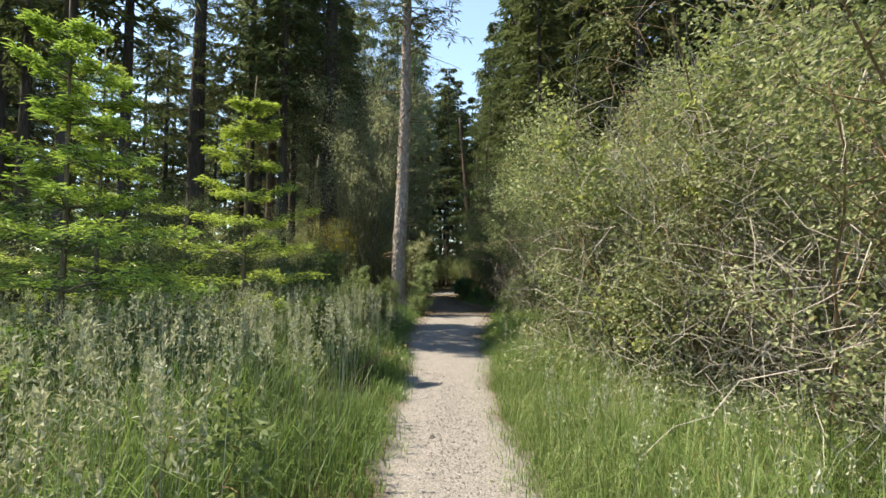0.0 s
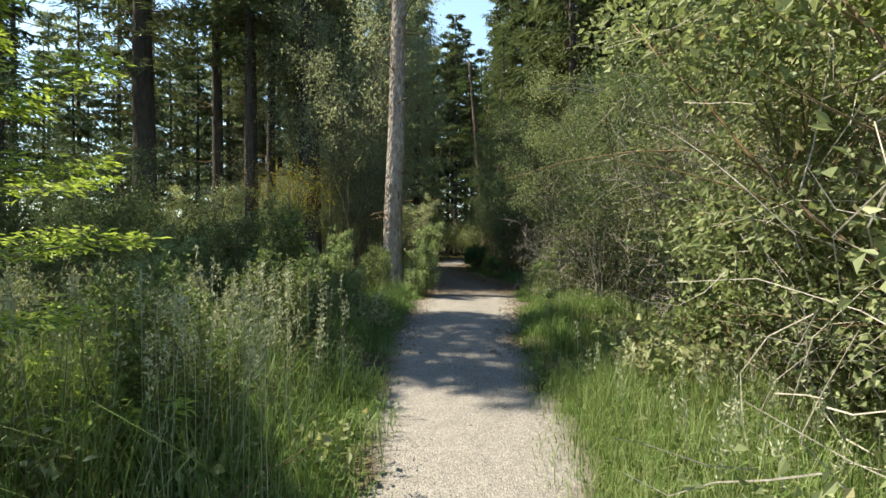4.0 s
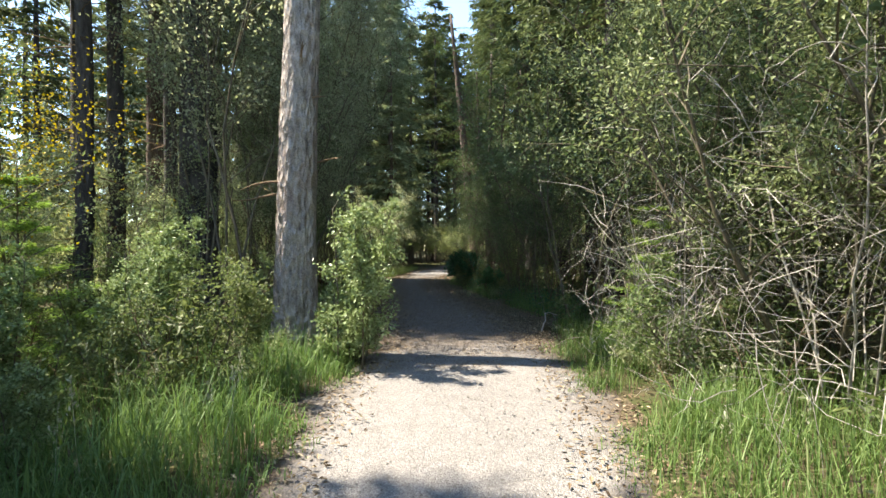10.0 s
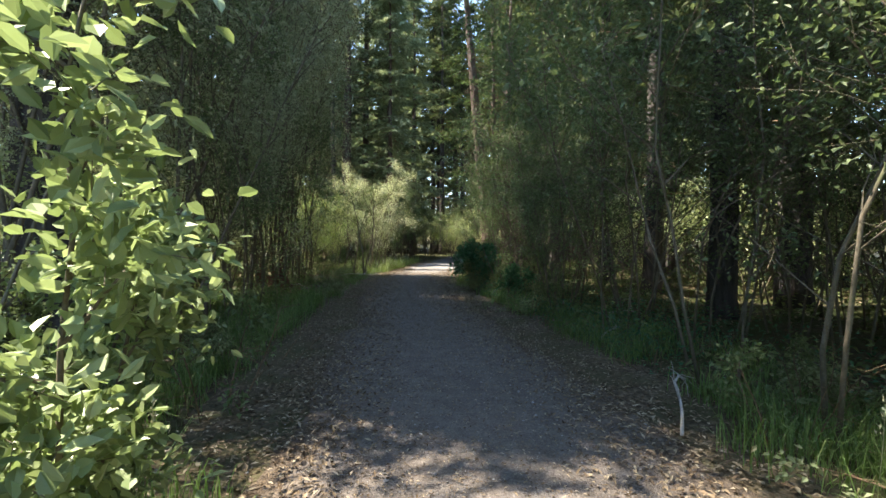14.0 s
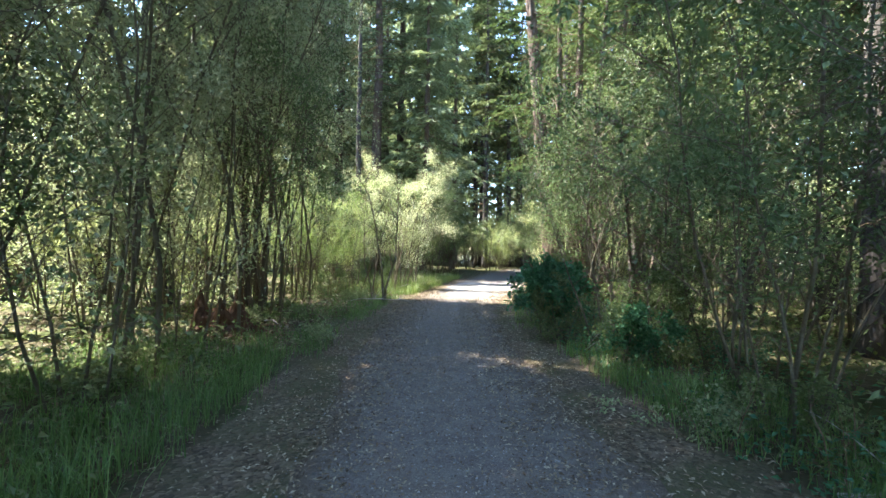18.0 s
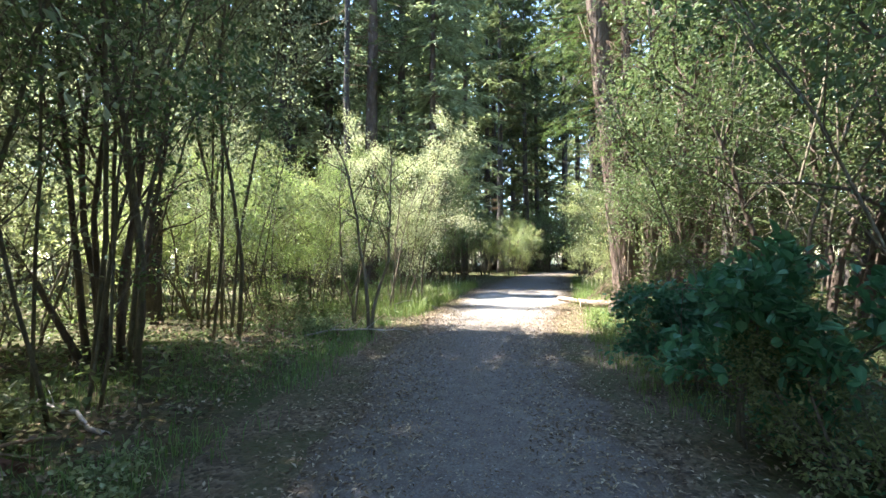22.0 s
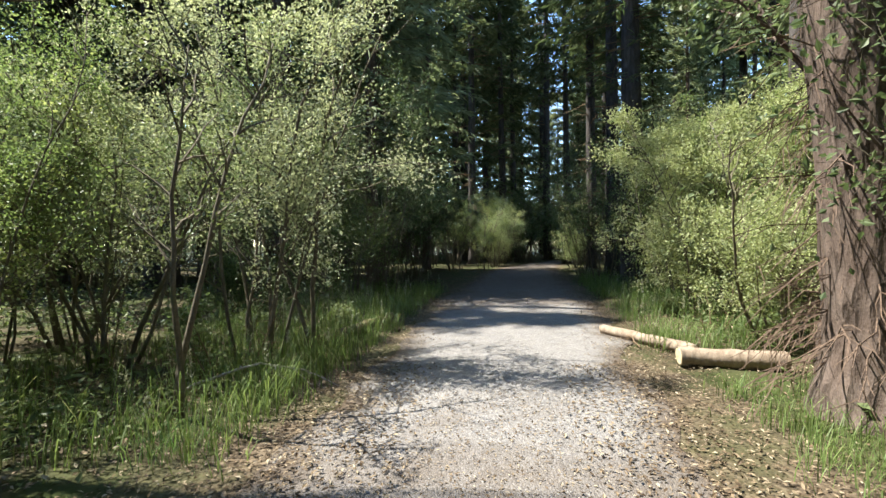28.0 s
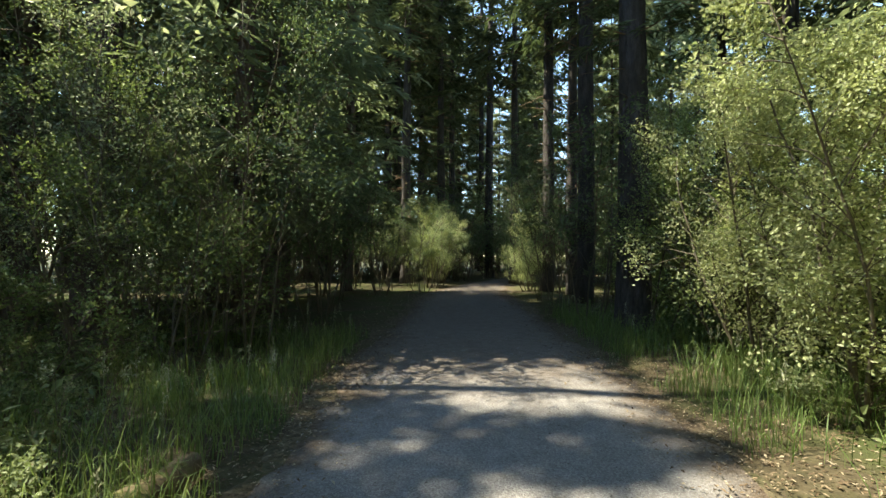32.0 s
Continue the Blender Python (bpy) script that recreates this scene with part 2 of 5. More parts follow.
M_LEAF_YELLOW = leaf_material("fresh_leaf", (0.11, 0.17, 0.05), (0.22, 0.30, 0.10), (0.42, 0.48, 0.22), 0.46, 0.42)
M_LEAF_BRAMBLE = leaf_material("bramble_leaf", (0.085, 0.12, 0.05), (0.175, 0.22, 0.10), (0.34, 0.38, 0.22), 0.42, 0.42, odd=(0.32, 0.25, 0.15))
M_LEAF_OAK = leaf_material("oak_leaf", (0.025, 0.090, 0.048), (0.044, 0.138, 0.072), (0.088, 0.216, 0.120), 0.38, 0.4)
M_NEEDLE = leaf_material("needles", (0.04, 0.062, 0.03), (0.08, 0.11, 0.052), (0.155, 0.185, 0.098), 0.32, 0.50)
# paler twin of the needles, with sunlight on far trees put into the colour
M_NEEDLE_SUNLIT = leaf_material("sunlit_needles", (0.11, 0.15, 0.09), (0.205, 0.25, 0.15), (0.34, 0.39, 0.25), 0.42, 0.50)
M_NEEDLE_NEW = leaf_material("new_needles", (0.16, 0.26, 0.05), (0.29, 0.42, 0.085), (0.43, 0.56, 0.16), 0.40, 0.45)
M_NEEDLE_OLD = leaf_material("old_needles", (0.05, 0.09, 0.035), (0.09, 0.15, 0.055), (0.15, 0.23, 0.09), 0.35, 0.45)
# green leaf whose whitening by direct sun is put into the colour
M_LEAF_SUNPALED = leaf_material("sunpaled_leaf", (0.23, 0.285, 0.16), (0.42, 0.475, 0.30), (0.63, 0.67, 0.48), 0.40, 0.42)
M_LEAF_AIRY = leaf_material("airy_leaf", (0.15, 0.185, 0.115), (0.27, 0.31, 0.20), (0.44, 0.47, 0.35), 0.58, 0.42)
M_LEAF_GREEN = leaf_material("green_leaf", (0.08, 0.13, 0.04), (0.16, 0.225, 0.075), (0.31, 0.37, 0.16), 0.48, 0.42)
# the strength of the sun on these bushes is mixed into this colour
M_LEAF_SUNLIT = leaf_material("sunlit_leaf", (0.19, 0.25, 0.10), (0.34, 0.40, 0.19), (0.53, 0.57, 0.34), 0.46, 0.42)
M_LEAF_ELDER = leaf_material("elder_leaf", (0.088, 0.140, 0.048), (0.167, 0.240, 0.095), (0.370, 0.460, 0.257), 0.35, 0.30)
M_GORSE = leaf_material("gorse_bloom", (0.14, 0.15, 0.02), (0.36, 0.30, 0.02), (0.64, 0.48, 0.02), 0.3, 0.5)
M_BARK_GREY = bark_material("grey_bark", (0.05, 0.034, 0.03), (0.70, 0.63, 0.60), 12.0, None, 0.10, tint=(0.30, 0.21, 0.18), stretch=0.4)
M_BARK_DARK = bark_material("dark_bark", (0.025, 0.021, 0.02), (0.13, 0.115, 0.11), 9.0, None, 0.03)
M_BARK_RED = bark_material("red_bark", (0.035, 0.024, 0.019), (0.22, 0.17, 0.145), 9.0, None, 0.06, tint=(0.105, 0.072, 0.057))
M_STEM = bark_material("stem_bark", (0.065, 0.055, 0.04), (0.21, 0.18, 0.135), 30.0, (0.10, 0.11, 0.06), 0.004)
M_TWIG = bark_material("grey_twig", (0.20, 0.175, 0.16), (0.50, 0.47, 0.44), 40.0, None, 0.002)
M_TWIG_BROWN = bark_material("brown_twig", (0.09, 0.06, 0.04), (0.27, 0.19, 0.12), 40.0, None, 0.002)
M_TWIG_DARK = bark_material("dark_twig", (0.06, 0.04, 0.03), (0.20, 0.14, 0.105), 40.0, None, 0.002)
M_LOG = bark_material("weathered_log", (0.14, 0.10, 0.07), (0.42, 0.34, 0.265), 12.0, None, 0.01)
M_CUT = ground_material("sawn_end", [(0.3, (0.42, 0.33, 0.20)), (0.5, (0.58, 0.48, 0.32)), (0.7, (0.70, 0.62, 0.46))], 14.0, 0.0, 0.006)
M_MOSSLOG = bark_material("mossy_log", (0.06, 0.045, 0.025), (0.20, 0.155, 0.09), 12.0, (0.13, 0.16, 0.035), 0.02)
M_STUMP = bark_material("rotten_stump", (0.05, 0.025, 0.018), (0.22, 0.12, 0.08), 10.0, None, 0.04)

# ---- mesh helpers ----


class Bag:
    """Gathers triangles and quads, then becomes one mesh."""

    def __init__(self):
        self.v, self.t, self.q, self.n = [], [], [], 0

    def add(self, v, t=None, q=None):
        v = np.asarray(v, float).reshape(-1, 3)
        if t is not None and len(t):
            self.t.append(np.asarray(t, np.int64) + self.n)
        if q is not None and len(q):
            self.q.append(np.asarray(q, np.int64) + self.n)
        self.v.append(v)
        self.n += len(v)

    def mesh(self, name, mat, smooth=False):
        me = bpy.data.meshes.new(name)
        v = np.concatenate(self.v) if self.v else np.zeros((0, 3))
        t = np.concatenate(self.t) if self.t else np.zeros((0, 3), np.int64)
        q = np.concatenate(self.q) if self.q else np.zeros((0, 4), np.int64)
        me.vertices.add(len(v))
        me.vertices.foreach_set("co", v.astype(np.float32).ravel())
        loops = np.concatenate([t.ravel(), q.ravel()]).astype(np.int32)
        me.loops.add(len(loops))
        me.loops.foreach_set("vertex_index", loops)
        me.polygons.add(len(t) + len(q))
        start = np.concatenate([np.arange(len(t)) * 3, len(t) * 3 + np.arange(len(q)) * 4]).astype(np.int32)
        me.polygons.foreach_set("loop_start", start)
        me.polygons.foreach_set("use_smooth", np.full(len(t) + len(q), smooth))
        me.update(calc_edges=True)
        me.validate()
        me.materials.append(mat)
        return me


def thing(name, label, category, group="", kind="", at=None):
    ob = new(name)
    ob.empty_display_size = 0.2
    tagged(ob, label, category, group, kind)
    if at is not None:
        ob.matrix_world = at
    return ob


def part(name, bag, mat, parent, label="", smooth=False, kind=""):
    ob = new(name, bag.mesh(name, mat, smooth))
    ob.parent = parent
    if kind:
        ob["kind"] = kind
    if label:
        ob["label"] = label
    return ob


def tube(bag, pts, radii, sides=6, rough=0.0, r=None, cap=True):
    """A stem or branch along points, tapering, with an uneven skin."""
    pts, radii = np.asarray(pts, float), np.asarray(radii, float)
    n = len(pts)
    d = np.gradient(pts, axis=0)
    d /= np.linalg.norm(d, axis=1)[:, None] + 1e-9
    ref = np.array([1.0, 0, 0]) if abs(d[:, 0]).mean() < 0.8 else np.array([0, 1.0, 0])
    a = np.cross(d, ref)
    a /= np.linalg.norm(a, axis=1)[:, None] + 1e-9
    b = np.cross(d, a)
    ang = np.linspace(0, 2 * np.pi, sides, endpoint=False)
    rad = radii[:, None] * np.ones(sides)
    if rough and r is not None:
        rad = rad * (1 + rough * r.standard_normal((n, sides)))
    v = pts[:, None] + rad[..., None] * (np.cos(ang)[None, :, None] * a[:, None] + np.sin(ang)[None, :, None] * b[:, None])
    i = np.arange(n - 1)[:, None] * sides
    j = np.arange(sides)[None]
    k = (j + 1) % sides
    q = np.stack([i + j, i + k, i + sides + k, i + sides + j], -1).reshape(-1, 4)
    t = []
    if cap:
        t = [(0, m + 1, m) for m in range(1, sides - 1)] + [((n - 1) * sides, (n - 1) * sides + m, (n - 1) * sides + m + 1) for m in range(1, sides - 1)]
    bag.add(v.reshape(-1, 3), t, q)


def unit(v):
    return v / (np.linalg.norm(v, axis=-1, keepdims=True) + 1e-9)


def leaves(bag, pos, axis, length, width, r, up=0.5, six=False):
    """Folded leaves at positions, pointing along axis, faces turned mostly upward."""
    n = len(pos)
    nrm = unit(r.standard_normal((n, 3)) + np.array([0, 0, up * 2.0]))
    axis = unit(axis)
    side = unit(np.cross(axis, nrm))
    nrm = np.cross(side, axis)
    ln = length * r.uniform(0.6, 1.25, (n, 1))
    wd = width * r.uniform(0.7, 1.2, (n, 1))
    tip = pos + axis * ln - nrm * ln * 0.12
    if six:
        a, b = pos + axis * ln * 0.32 + nrm * wd * 0.12, pos + axis * ln * 0.7 + nrm * wd * 0.05
        v = np.stack([pos, a + side * wd * 0.5, b + side * wd * 0.42, tip, b - side * wd * 0.42, a - side * wd * 0.5], 1)
        f = np.array([[0, 1, 2], [0, 2, 3], [0, 3, 4], [0, 4, 5]])
        f = (np.arange(n)[:, None, None] * 6 + f).reshape(-1, 3)
    else:
        m = pos + axis * ln * 0.45 + nrm * wd * 0.15
        v = np.stack([pos, m + side * wd * 0.5, tip, m - side * wd * 0.5], 1)
        f = (np.arange(n)[:, None, None] * 4 + np.array([[0, 1, 2], [0, 2, 3]])).reshape(-1, 3)
    bag.add(v.reshape(-1, 3), f)


def wander(r, start, way, length, n, bend=0.15, lift=0.0):
    """A crooked line from start."""
    pts, d = [np.asarray(start, float)], np.asarray(way, float) / np.linalg.norm(way)
    for _ in range(n - 1):
        d = d + r.standard_normal(3) * bend + np.array([0, 0, lift])
        d /= np.linalg.norm(d)
        pts.append(pts[-1] + d * length / (n - 1))
    return np.array(pts)


def along(pts, f):
    x = f * (len(pts) - 1)
    i = min(int(x), len(pts) - 2)
    return pts[i] + (pts[i + 1] - pts[i]) * (x - i), pts[i + 1] - pts[i]


def shrub(name, label, category, seed, height, stems, spread, leaf_mat, bark_mat=None, bare=0.35, branches=9, twigs=5, per_twig=9,
          leaf=(0.07, 0.035), thick=0.03, reach=0.42, dead=0, six=False, droop=0.0, lift=0.05, cloud=0.10, up=0.5, lean=(0, 0), group="", foot=0.25, dead_mat=None, fine=True, gaps=-0.35):
    """Many-stemmed shrub or slender tree: crooked stems, forking limbs, twigs and single leaves."""
    r = np.random.default_rng(seed)
    root = thing(name, label, category, group)
    limb_bag, crown, dead_bag = Bag(), Bag(), Bag()
    ph = r.uniform(0, 6.28, 6)
    for s in range(stems):
        az = 2 * np.pi * (s + r.uniform(-0.3, 0.3)) / stems
        out = spread * r.uniform(0.5, 1.1)
        way = np.array([np.cos(az) * out + lean[0], np.sin(az) * out + lean[1], 1.0])
        h = height * r.uniform(0.72, 1.0)
        base = np.array([np.cos(az), np.sin(az), 0]) * foot * r.uniform(0.2, 1)
        base[2] = -0.06
        st = wander(r, base, way, h, 9, 0.10, lift)
        sb = Bag()
        tube(sb, st, np.linspace(thick, thick * 0.25, 9) * r.uniform(0.8, 1.2), 6, 0.06, r)
        part("stem", sb, bark_mat or M_STEM, root, smooth=True)
        for b in range(branches):
            f = bare + (1 - bare) * (b + r.uniform(0, 1)) / branches
            p, d = along(st, min(f, 0.99))
            a2 = r.uniform(0, 2 * np.pi)
            bw = np.array([np.cos(a2), np.sin(a2), r.uniform(0.15, 0.9) - droop])
            bl = height * reach * r.uniform(0.5, 1.0) * (1.15 - 0.65 * f)
            br = wander(r, p, bw + unit(d) * 0.5, bl, 5, 0.18, -droop * 0.15)
            tube(limb_bag, br, np.linspace(thick * 0.4, thick * 0.12, 5), 4, cap=False)
            for k in range(twigs):
                p2, d2 = along(br, 0.25 + 0.75 * (k + r.uniform(0, 1)) / twigs * 0.99)
                tw = unit(d2) * 0.6 + r.standard_normal(3) * 0.55 + np.array([0, 0, 0.15 - droop])
                mass = np.sin(p2[0] * 3.1 + ph[0] + np.sin(p2[2] * 1.7 + ph[3])) + np.sin(p2[1] * 3.3 + ph[1]) + np.sin(p2[2] * 2.9 + ph[2])
                if mass < gaps:
                    continue
                tl = bl * 0.42 * r.uniform(0.5, 1.2)
                tp = wander(r, p2, tw, tl, 3, 0.2)
                if fine:
                    tube(limb_bag, tp[::2], [thick * 0.12, thick * 0.05], 3, cap=False)
                n = max(1, int(per_twig * r.uniform(0.6, 1.4))) if per_twig else 0
                ff = r.uniform(0.1, 1.05, (n, 1))
                pos = tp[0] + (tp[-1] - tp[0]) * ff + r.standard_normal((n, 3)) * cloud
                ax = unit(tp[-1] - tp[0]) + r.standard_normal((n, 3)) * 0.8 + np.array([0, 0, -0.1 - droop])
                leaves(crown, pos, ax, leaf[0], leaf[1], r, up, six)
    for k in range(dead):
        az = r.uniform(0, 2 * np.pi)
        rr = height * 0.36 * np.sqrt(r.uniform(0, 1))
        p = np.array([np.cos(az) * rr, np.sin(az) * rr, height * r.uniform(0.0, 0.65)])
        tp = wander(r, p, r.standard_normal(3) + np.array([0, 0, 0.4]), height * r.uniform(0.10, 0.25), 5, 0.38, -0.05)
        tube(dead_bag, tp, np.linspace(0.0035, 0.0012, 5), 3, cap=False)
    part("branch_frame", limb_bag, bark_mat or M_STEM, root, kind="stuff")
    if crown.n:
        part("crown", crown, leaf_mat, root)
    if dead_bag.n:
        part("twig_tangle", dead_bag, dead_mat or M_TWIG, root, "dry leafless twigs", kind="stuff")
    return root


def needle_spray(bag, p0, p1, r, n, length, width):
    """Flat feathery spray of needles on both sides of a twig."""
    f = r.uniform(0.05, 1.0, (n, 1))
    pos = p0 + (p1 - p0) * f + r.standard_normal((n, 3)) * 0.02
    d = unit(p1 - p0)
    s = unit(np.cross(d, np.array([0, 0, 1.0])) + 1e-6)
    sign = np.where(r.uniform(size=(n, 1)) < 0.5, -1.0, 1.0)
    ax = d * 0.8 + s * sign * 0.9 + r.standard_normal((n, 3)) * 0.3 + np.array([0, 0, -0.12])
    leaves(bag, pos, ax, length, width, r, 1.2)


def conifer(name, label, seed, height, girth, bark, needle, clear=0.35, reach=3.2, whorls=24, per=5, sprays=7, blades=7, size=(0.32, 0.085), stubs=26, droop=0.25, lean=(0, 0), group="", flare=1.35, sides=14, single=False):
    """Tall conifer: ridged trunk with a flared foot, dead snags below, drooping feathered boughs above."""
    r = np.random.default_rng(seed)
    root = thing(name, label, "tree", group)
    n = 22
    zf = np.linspace(0, 1, n) ** 1.25
    st = np.zeros((n, 3))
    st[:, 2] = -0.15 + zf * height
    wob = np.cumsum(r.standard_normal((n, 2)) * 0.02, 0)
    st[:, :2] = wob + np.outer(zf * height, lean)
    rad = girth / 2 * (1 - 0.86 * zf)
    rad *= 1 + (flare - 1) * np.exp(-(zf * height) / 0.45)
    tb = Bag()
    if single:
        m, k = 90, 44
        zz = np.concatenate([np.linspace(0, 0.3, 60), np.linspace(0.31, 1, 30)]) * (st[-1, 2] - st[0, 2]) + st[0, 2]
        fine_st = np.stack([np.interp(zz, st[:, 2], st[:, c]) for c in range(3)], 1)
        ang = np.linspace(0, 2 * np.pi, k, endpoint=False)
        ph = r.uniform(0, 6.28, 5)
        tw = np.sin(zz * 0.8 + ph[0]) * 0.5 + np.sin(zz * 2.3 + ph[1]) * 0.18
        ridge = sum(a * np.abs(np.sin((ang[None] + tw[:, None] * w) * q + ph[i] + np.sin(zz * v)[:, None])) for i, (a, q, w, v) in enumerate(((0.05, 6.5, 0.3, 1.1), (0.04, 11, 0.25, 2.0), (0.02, 3, 0.1, 0.7))))
        lobes = 0.12 * np.exp(-(zz - zz[0]) / 0.4)[:, None] * np.cos(5 * ang[None] + ph[3])
        plate = 0.018 * r.standard_normal((m, k))
        rr = np.interp(zz, st[:, 2], rad)[:, None] * (0.95 + ridge + lobes + plate)
        v = np.stack([fine_st[:, :1] + rr * np.cos(ang), fine_st[:, 1:2] + rr * np.sin(ang), np.repeat(zz[:, None], k, 1)], -1)
        i = np.arange(m - 1)[:, None] * k
        j = np.arange(k)[None]
        tb.add(v.reshape(-1, 3), None, np.stack([i + j, i + (j + 1) % k, i + k + (j + 1) % k, i + k + j], -1).reshape(-1, 4))
    else:
        tube(tb, st, rad, sides, 0.045, r)
    part("trunk", tb, bark, root, smooth=True)
    sb = Bag()
    for k in range(stubs):
        z = height * r.uniform(0.06, clear + 0.12)
        f = np.interp(z, st[:, 2], np.arange(n)) / (n - 1)
        p, _ = along(st, f)
        az = r.uniform(0, 2 * np.pi)
        ln = r.uniform(0.3, 2.4) * (0.35 + z / height * 2)
        bp = wander(r, p, (np.cos(az), np.sin(az), r.uniform(-0.25, 0.35)), ln, 5, 0.12, -0.03)
        tube(sb, bp, np.linspace(0.028, 0.005, 5), 4, cap=False)
        for q in range(2):
            p2, d2 = along(bp, r.uniform(0.3, 0.9))
            tube(sb, wander(r, p2, d2 + r.standard_normal(3) * 0.3, ln * 0.3, 3, 0.2), [0.009, 0.006, 0.003], 3, cap=False)
        if single:
            part("dead_branch", sb, M_TWIG_BROWN, root, "bare broken lower branch")
            sb = Bag()
    if not single:
        part("snag_frame", sb, M_TWIG_BROWN, root, "bare broken lower branches", kind="stuff")
    lb, cb = Bag(), Bag()
    for w in range(whorls):
        f = clear + (1 - clear) * (w + r.uniform(0, 1)) / whorls
        z = f * height
        p, _ = along(st, np.interp(z, st[:, 2], np.arange(n)) / (n - 1) * 0.999)
        top = (f - clear) / (1 - clear)
        for b in range(per):
            az = 2 * np.pi * (b + r.uniform(0, 1)) / per
            ln = reach * (1 - 0.78 * top) * r.uniform(0.55, 1.1) * (0.6 + 0.4 * min(1, top * 5))
            bp = wander(r, p, (np.cos(az), np.sin(az), 0.25 - droop), ln, 6, 0.08, -0.03)
            tube(lb, bp[::2] if not single else bp, np.linspace(0.035, 0.006, 3 if not single else 6), 3, cap=False)
            for k in range(sprays):
                p2, d2 = along(bp, 0.2 + 0.8 * (k + r.uniform(0, 1)) / sprays * 0.99)
                side = 1 if k % 2 else -1
                d2 = unit(d2)
                tw = d2 * 0.7 + np.array([-d2[1], d2[0], 0]) * side * 0.8 + np.array([0, 0, -0.2]) + r.standard_normal(3) * 0.15
                tip = p2 + unit(tw) * ln * 0.32 * r.uniform(0.6, 1.2)
                needle_spray(cb, p2, tip, r, blades, size[0], size[1])
    part("bough_frame", lb, M_TWIG_BROWN, root, kind="stuff")
    part("crown", cb, needle, root)
    return root


def put(ob, x, y, turn=0.0, size=1.0, z=0.0, tall=1.0):
    """A copy of a thing on the ground at x, y."""
    return copy_thing(ob, pose(x, y, z + ground_height(x, y), 0, 0, turn) @ Matrix.Diagonal((size, size, size * tall, 1)))


# ---- the line of the path ----
LINE = [(-40, 0.3, 0.5), (0, 0.1, 0.45), (6, 0.0, 0.52), (9, 0.05, 0.72), (12, -0.05, 0.92), (16, 0.25, 1.25), (19, 0.45, 1.35), (22, 0.35, 1.32), (24.5, 0.0, 1.15),
        (28, -0.45, 1.1), (31, -0.9, 1.05), (34.5, -1.0, 1.05), (38, -0.75, 1.3), (42.5, -0.1, 1.42), (46, 0.42, 1.65), (49.5, 0.9, 1.7), (60, 2.5, 1.55), (64, 3.6, 1.4), (68, 5.0, 1.3), (74, 8.5, 1.3), (95, 24.0, 1.3)]
LY, LC, LW = (np.array([row[k] for row in LINE], float) for k in range(3))


def soft_interp(y, a):
    y = np.asarray(y, float)
    return (np.interp(y - 1.2, LY, a) + np.interp(y, LY, a) + np.interp(y + 1.2, LY, a)) / 3


def middle(y):
    return soft_interp(y, LC)


def half(y):
    return soft_interp(y, LW)


def verge(x, y):
    """Metres from the path's edge, negative on the path."""
    return np.abs(np.asarray(x) - middle(y)) - half(y)


def ground_height(x, y):
    x, y = np.asarray(x, float), np.asarray(y, float)
    d = np.clip(verge(x, y) - 0.45 - 0.55 * ((y > 18) & (y < 42)), 0, 3)
    h = 0.05 * np.sin(x * 0.9 + y * 0.37) + 0.04 * np.sin(x * 0.41 - y * 0.83 + 1.3) + 0.02 * np.sin(2.3 * x + 1.9 * y)
    s = np.clip(d / 1.5, 0, 1)
    return float((s * (h + 0.03)).item()) if np.ndim(s) == 0 else s * (h + 0.03)


# ---- ground and path ----
gx = np.concatenate([np.array([-900, -400, -180, -90, -60, -45, -34, -26, -20, -16, -13, -10.5]), np.arange(-9, 9.01, 0.3), np.array([10.5, 13, 16, 20, 26, 34, 45, 60, 90, 180, 400, 900])])
gy = np.concatenate([np.array([-900, -400, -160, -80, -50, -32, -20, -12, -7]), np.arange(-4, 64, 0.4), np.array([66, 69, 73, 78, 85, 95, 110, 140, 200, 400, 900])])
GX, GY = np.meshgrid(gx, gy)
GZ = ground_height(GX, GY) - np.where(verge(GX, GY) < np.where((GY > 18) & (GY < 42), 0.95, 0.4), 0.03, 0.0)
nx, ny = len(gx), len(gy)
gi = (np.arange(ny - 1)[:, None] * nx + np.arange(nx - 1)[None]).reshape(-1)
gb = Bag()
gb.add(np.stack([GX, GY, GZ], -1).reshape(-1, 3), None, np.stack([gi, gi + 1, gi + nx + 1, gi + nx], -1))
ground = new("ground", gb.mesh("ground", M_GROUND, True))
tagged(ground, "dark forest floor of soil, moss and leaf litter", "ground", "", "structure")


def ribbon(inner, z_mid, z_edge, step, wob, seed, cols):
    """A strip that follows the path; inner gives the half-width, wob the raggedness of its edges."""
    r = np.random.default_rng(seed)
    ys = np.arange(-8, 92, step)
    c, w = middle(ys), inner(ys)
    ragged = [np.convolve(r.standard_normal(len(ys)), np.ones(k) / k, "same") * np.sqrt(k) for k in (3, 9)]
    left = w + wob * (0.5 * ragged[0] + ragged[1])
    ragged = [np.convolve(r.standard_normal(len(ys)), np.ones(k) / k, "same") * np.sqrt(k) for k in (3, 9)]
    right = w + wob * (0.5 * ragged[0] + ragged[1])
    f = np.linspace(-1, 1, cols)
    X = c[:, None] + np.where(f < 0, f * left[:, None], f * right[:, None])
    Y = ys[:, None] + 0 * f
    Z = z_edge + (z_mid - z_edge) * (1 - f[None] ** 2) + 0.006 * np.sin(X * 3.1 + Y * 0.9) * (1 - f[None] ** 2) + 0 * Y
    b = Bag()
    n = len(ys)
    i = (np.arange(n - 1)[:, None] * cols + np.arange(cols - 1)[None]).reshape(-1)
    b.add(np.stack([X, Y, Z], -1).reshape(-1, 3), None, np.stack([i, i + 1, i + cols + 1, i + cols], -1))
    return b


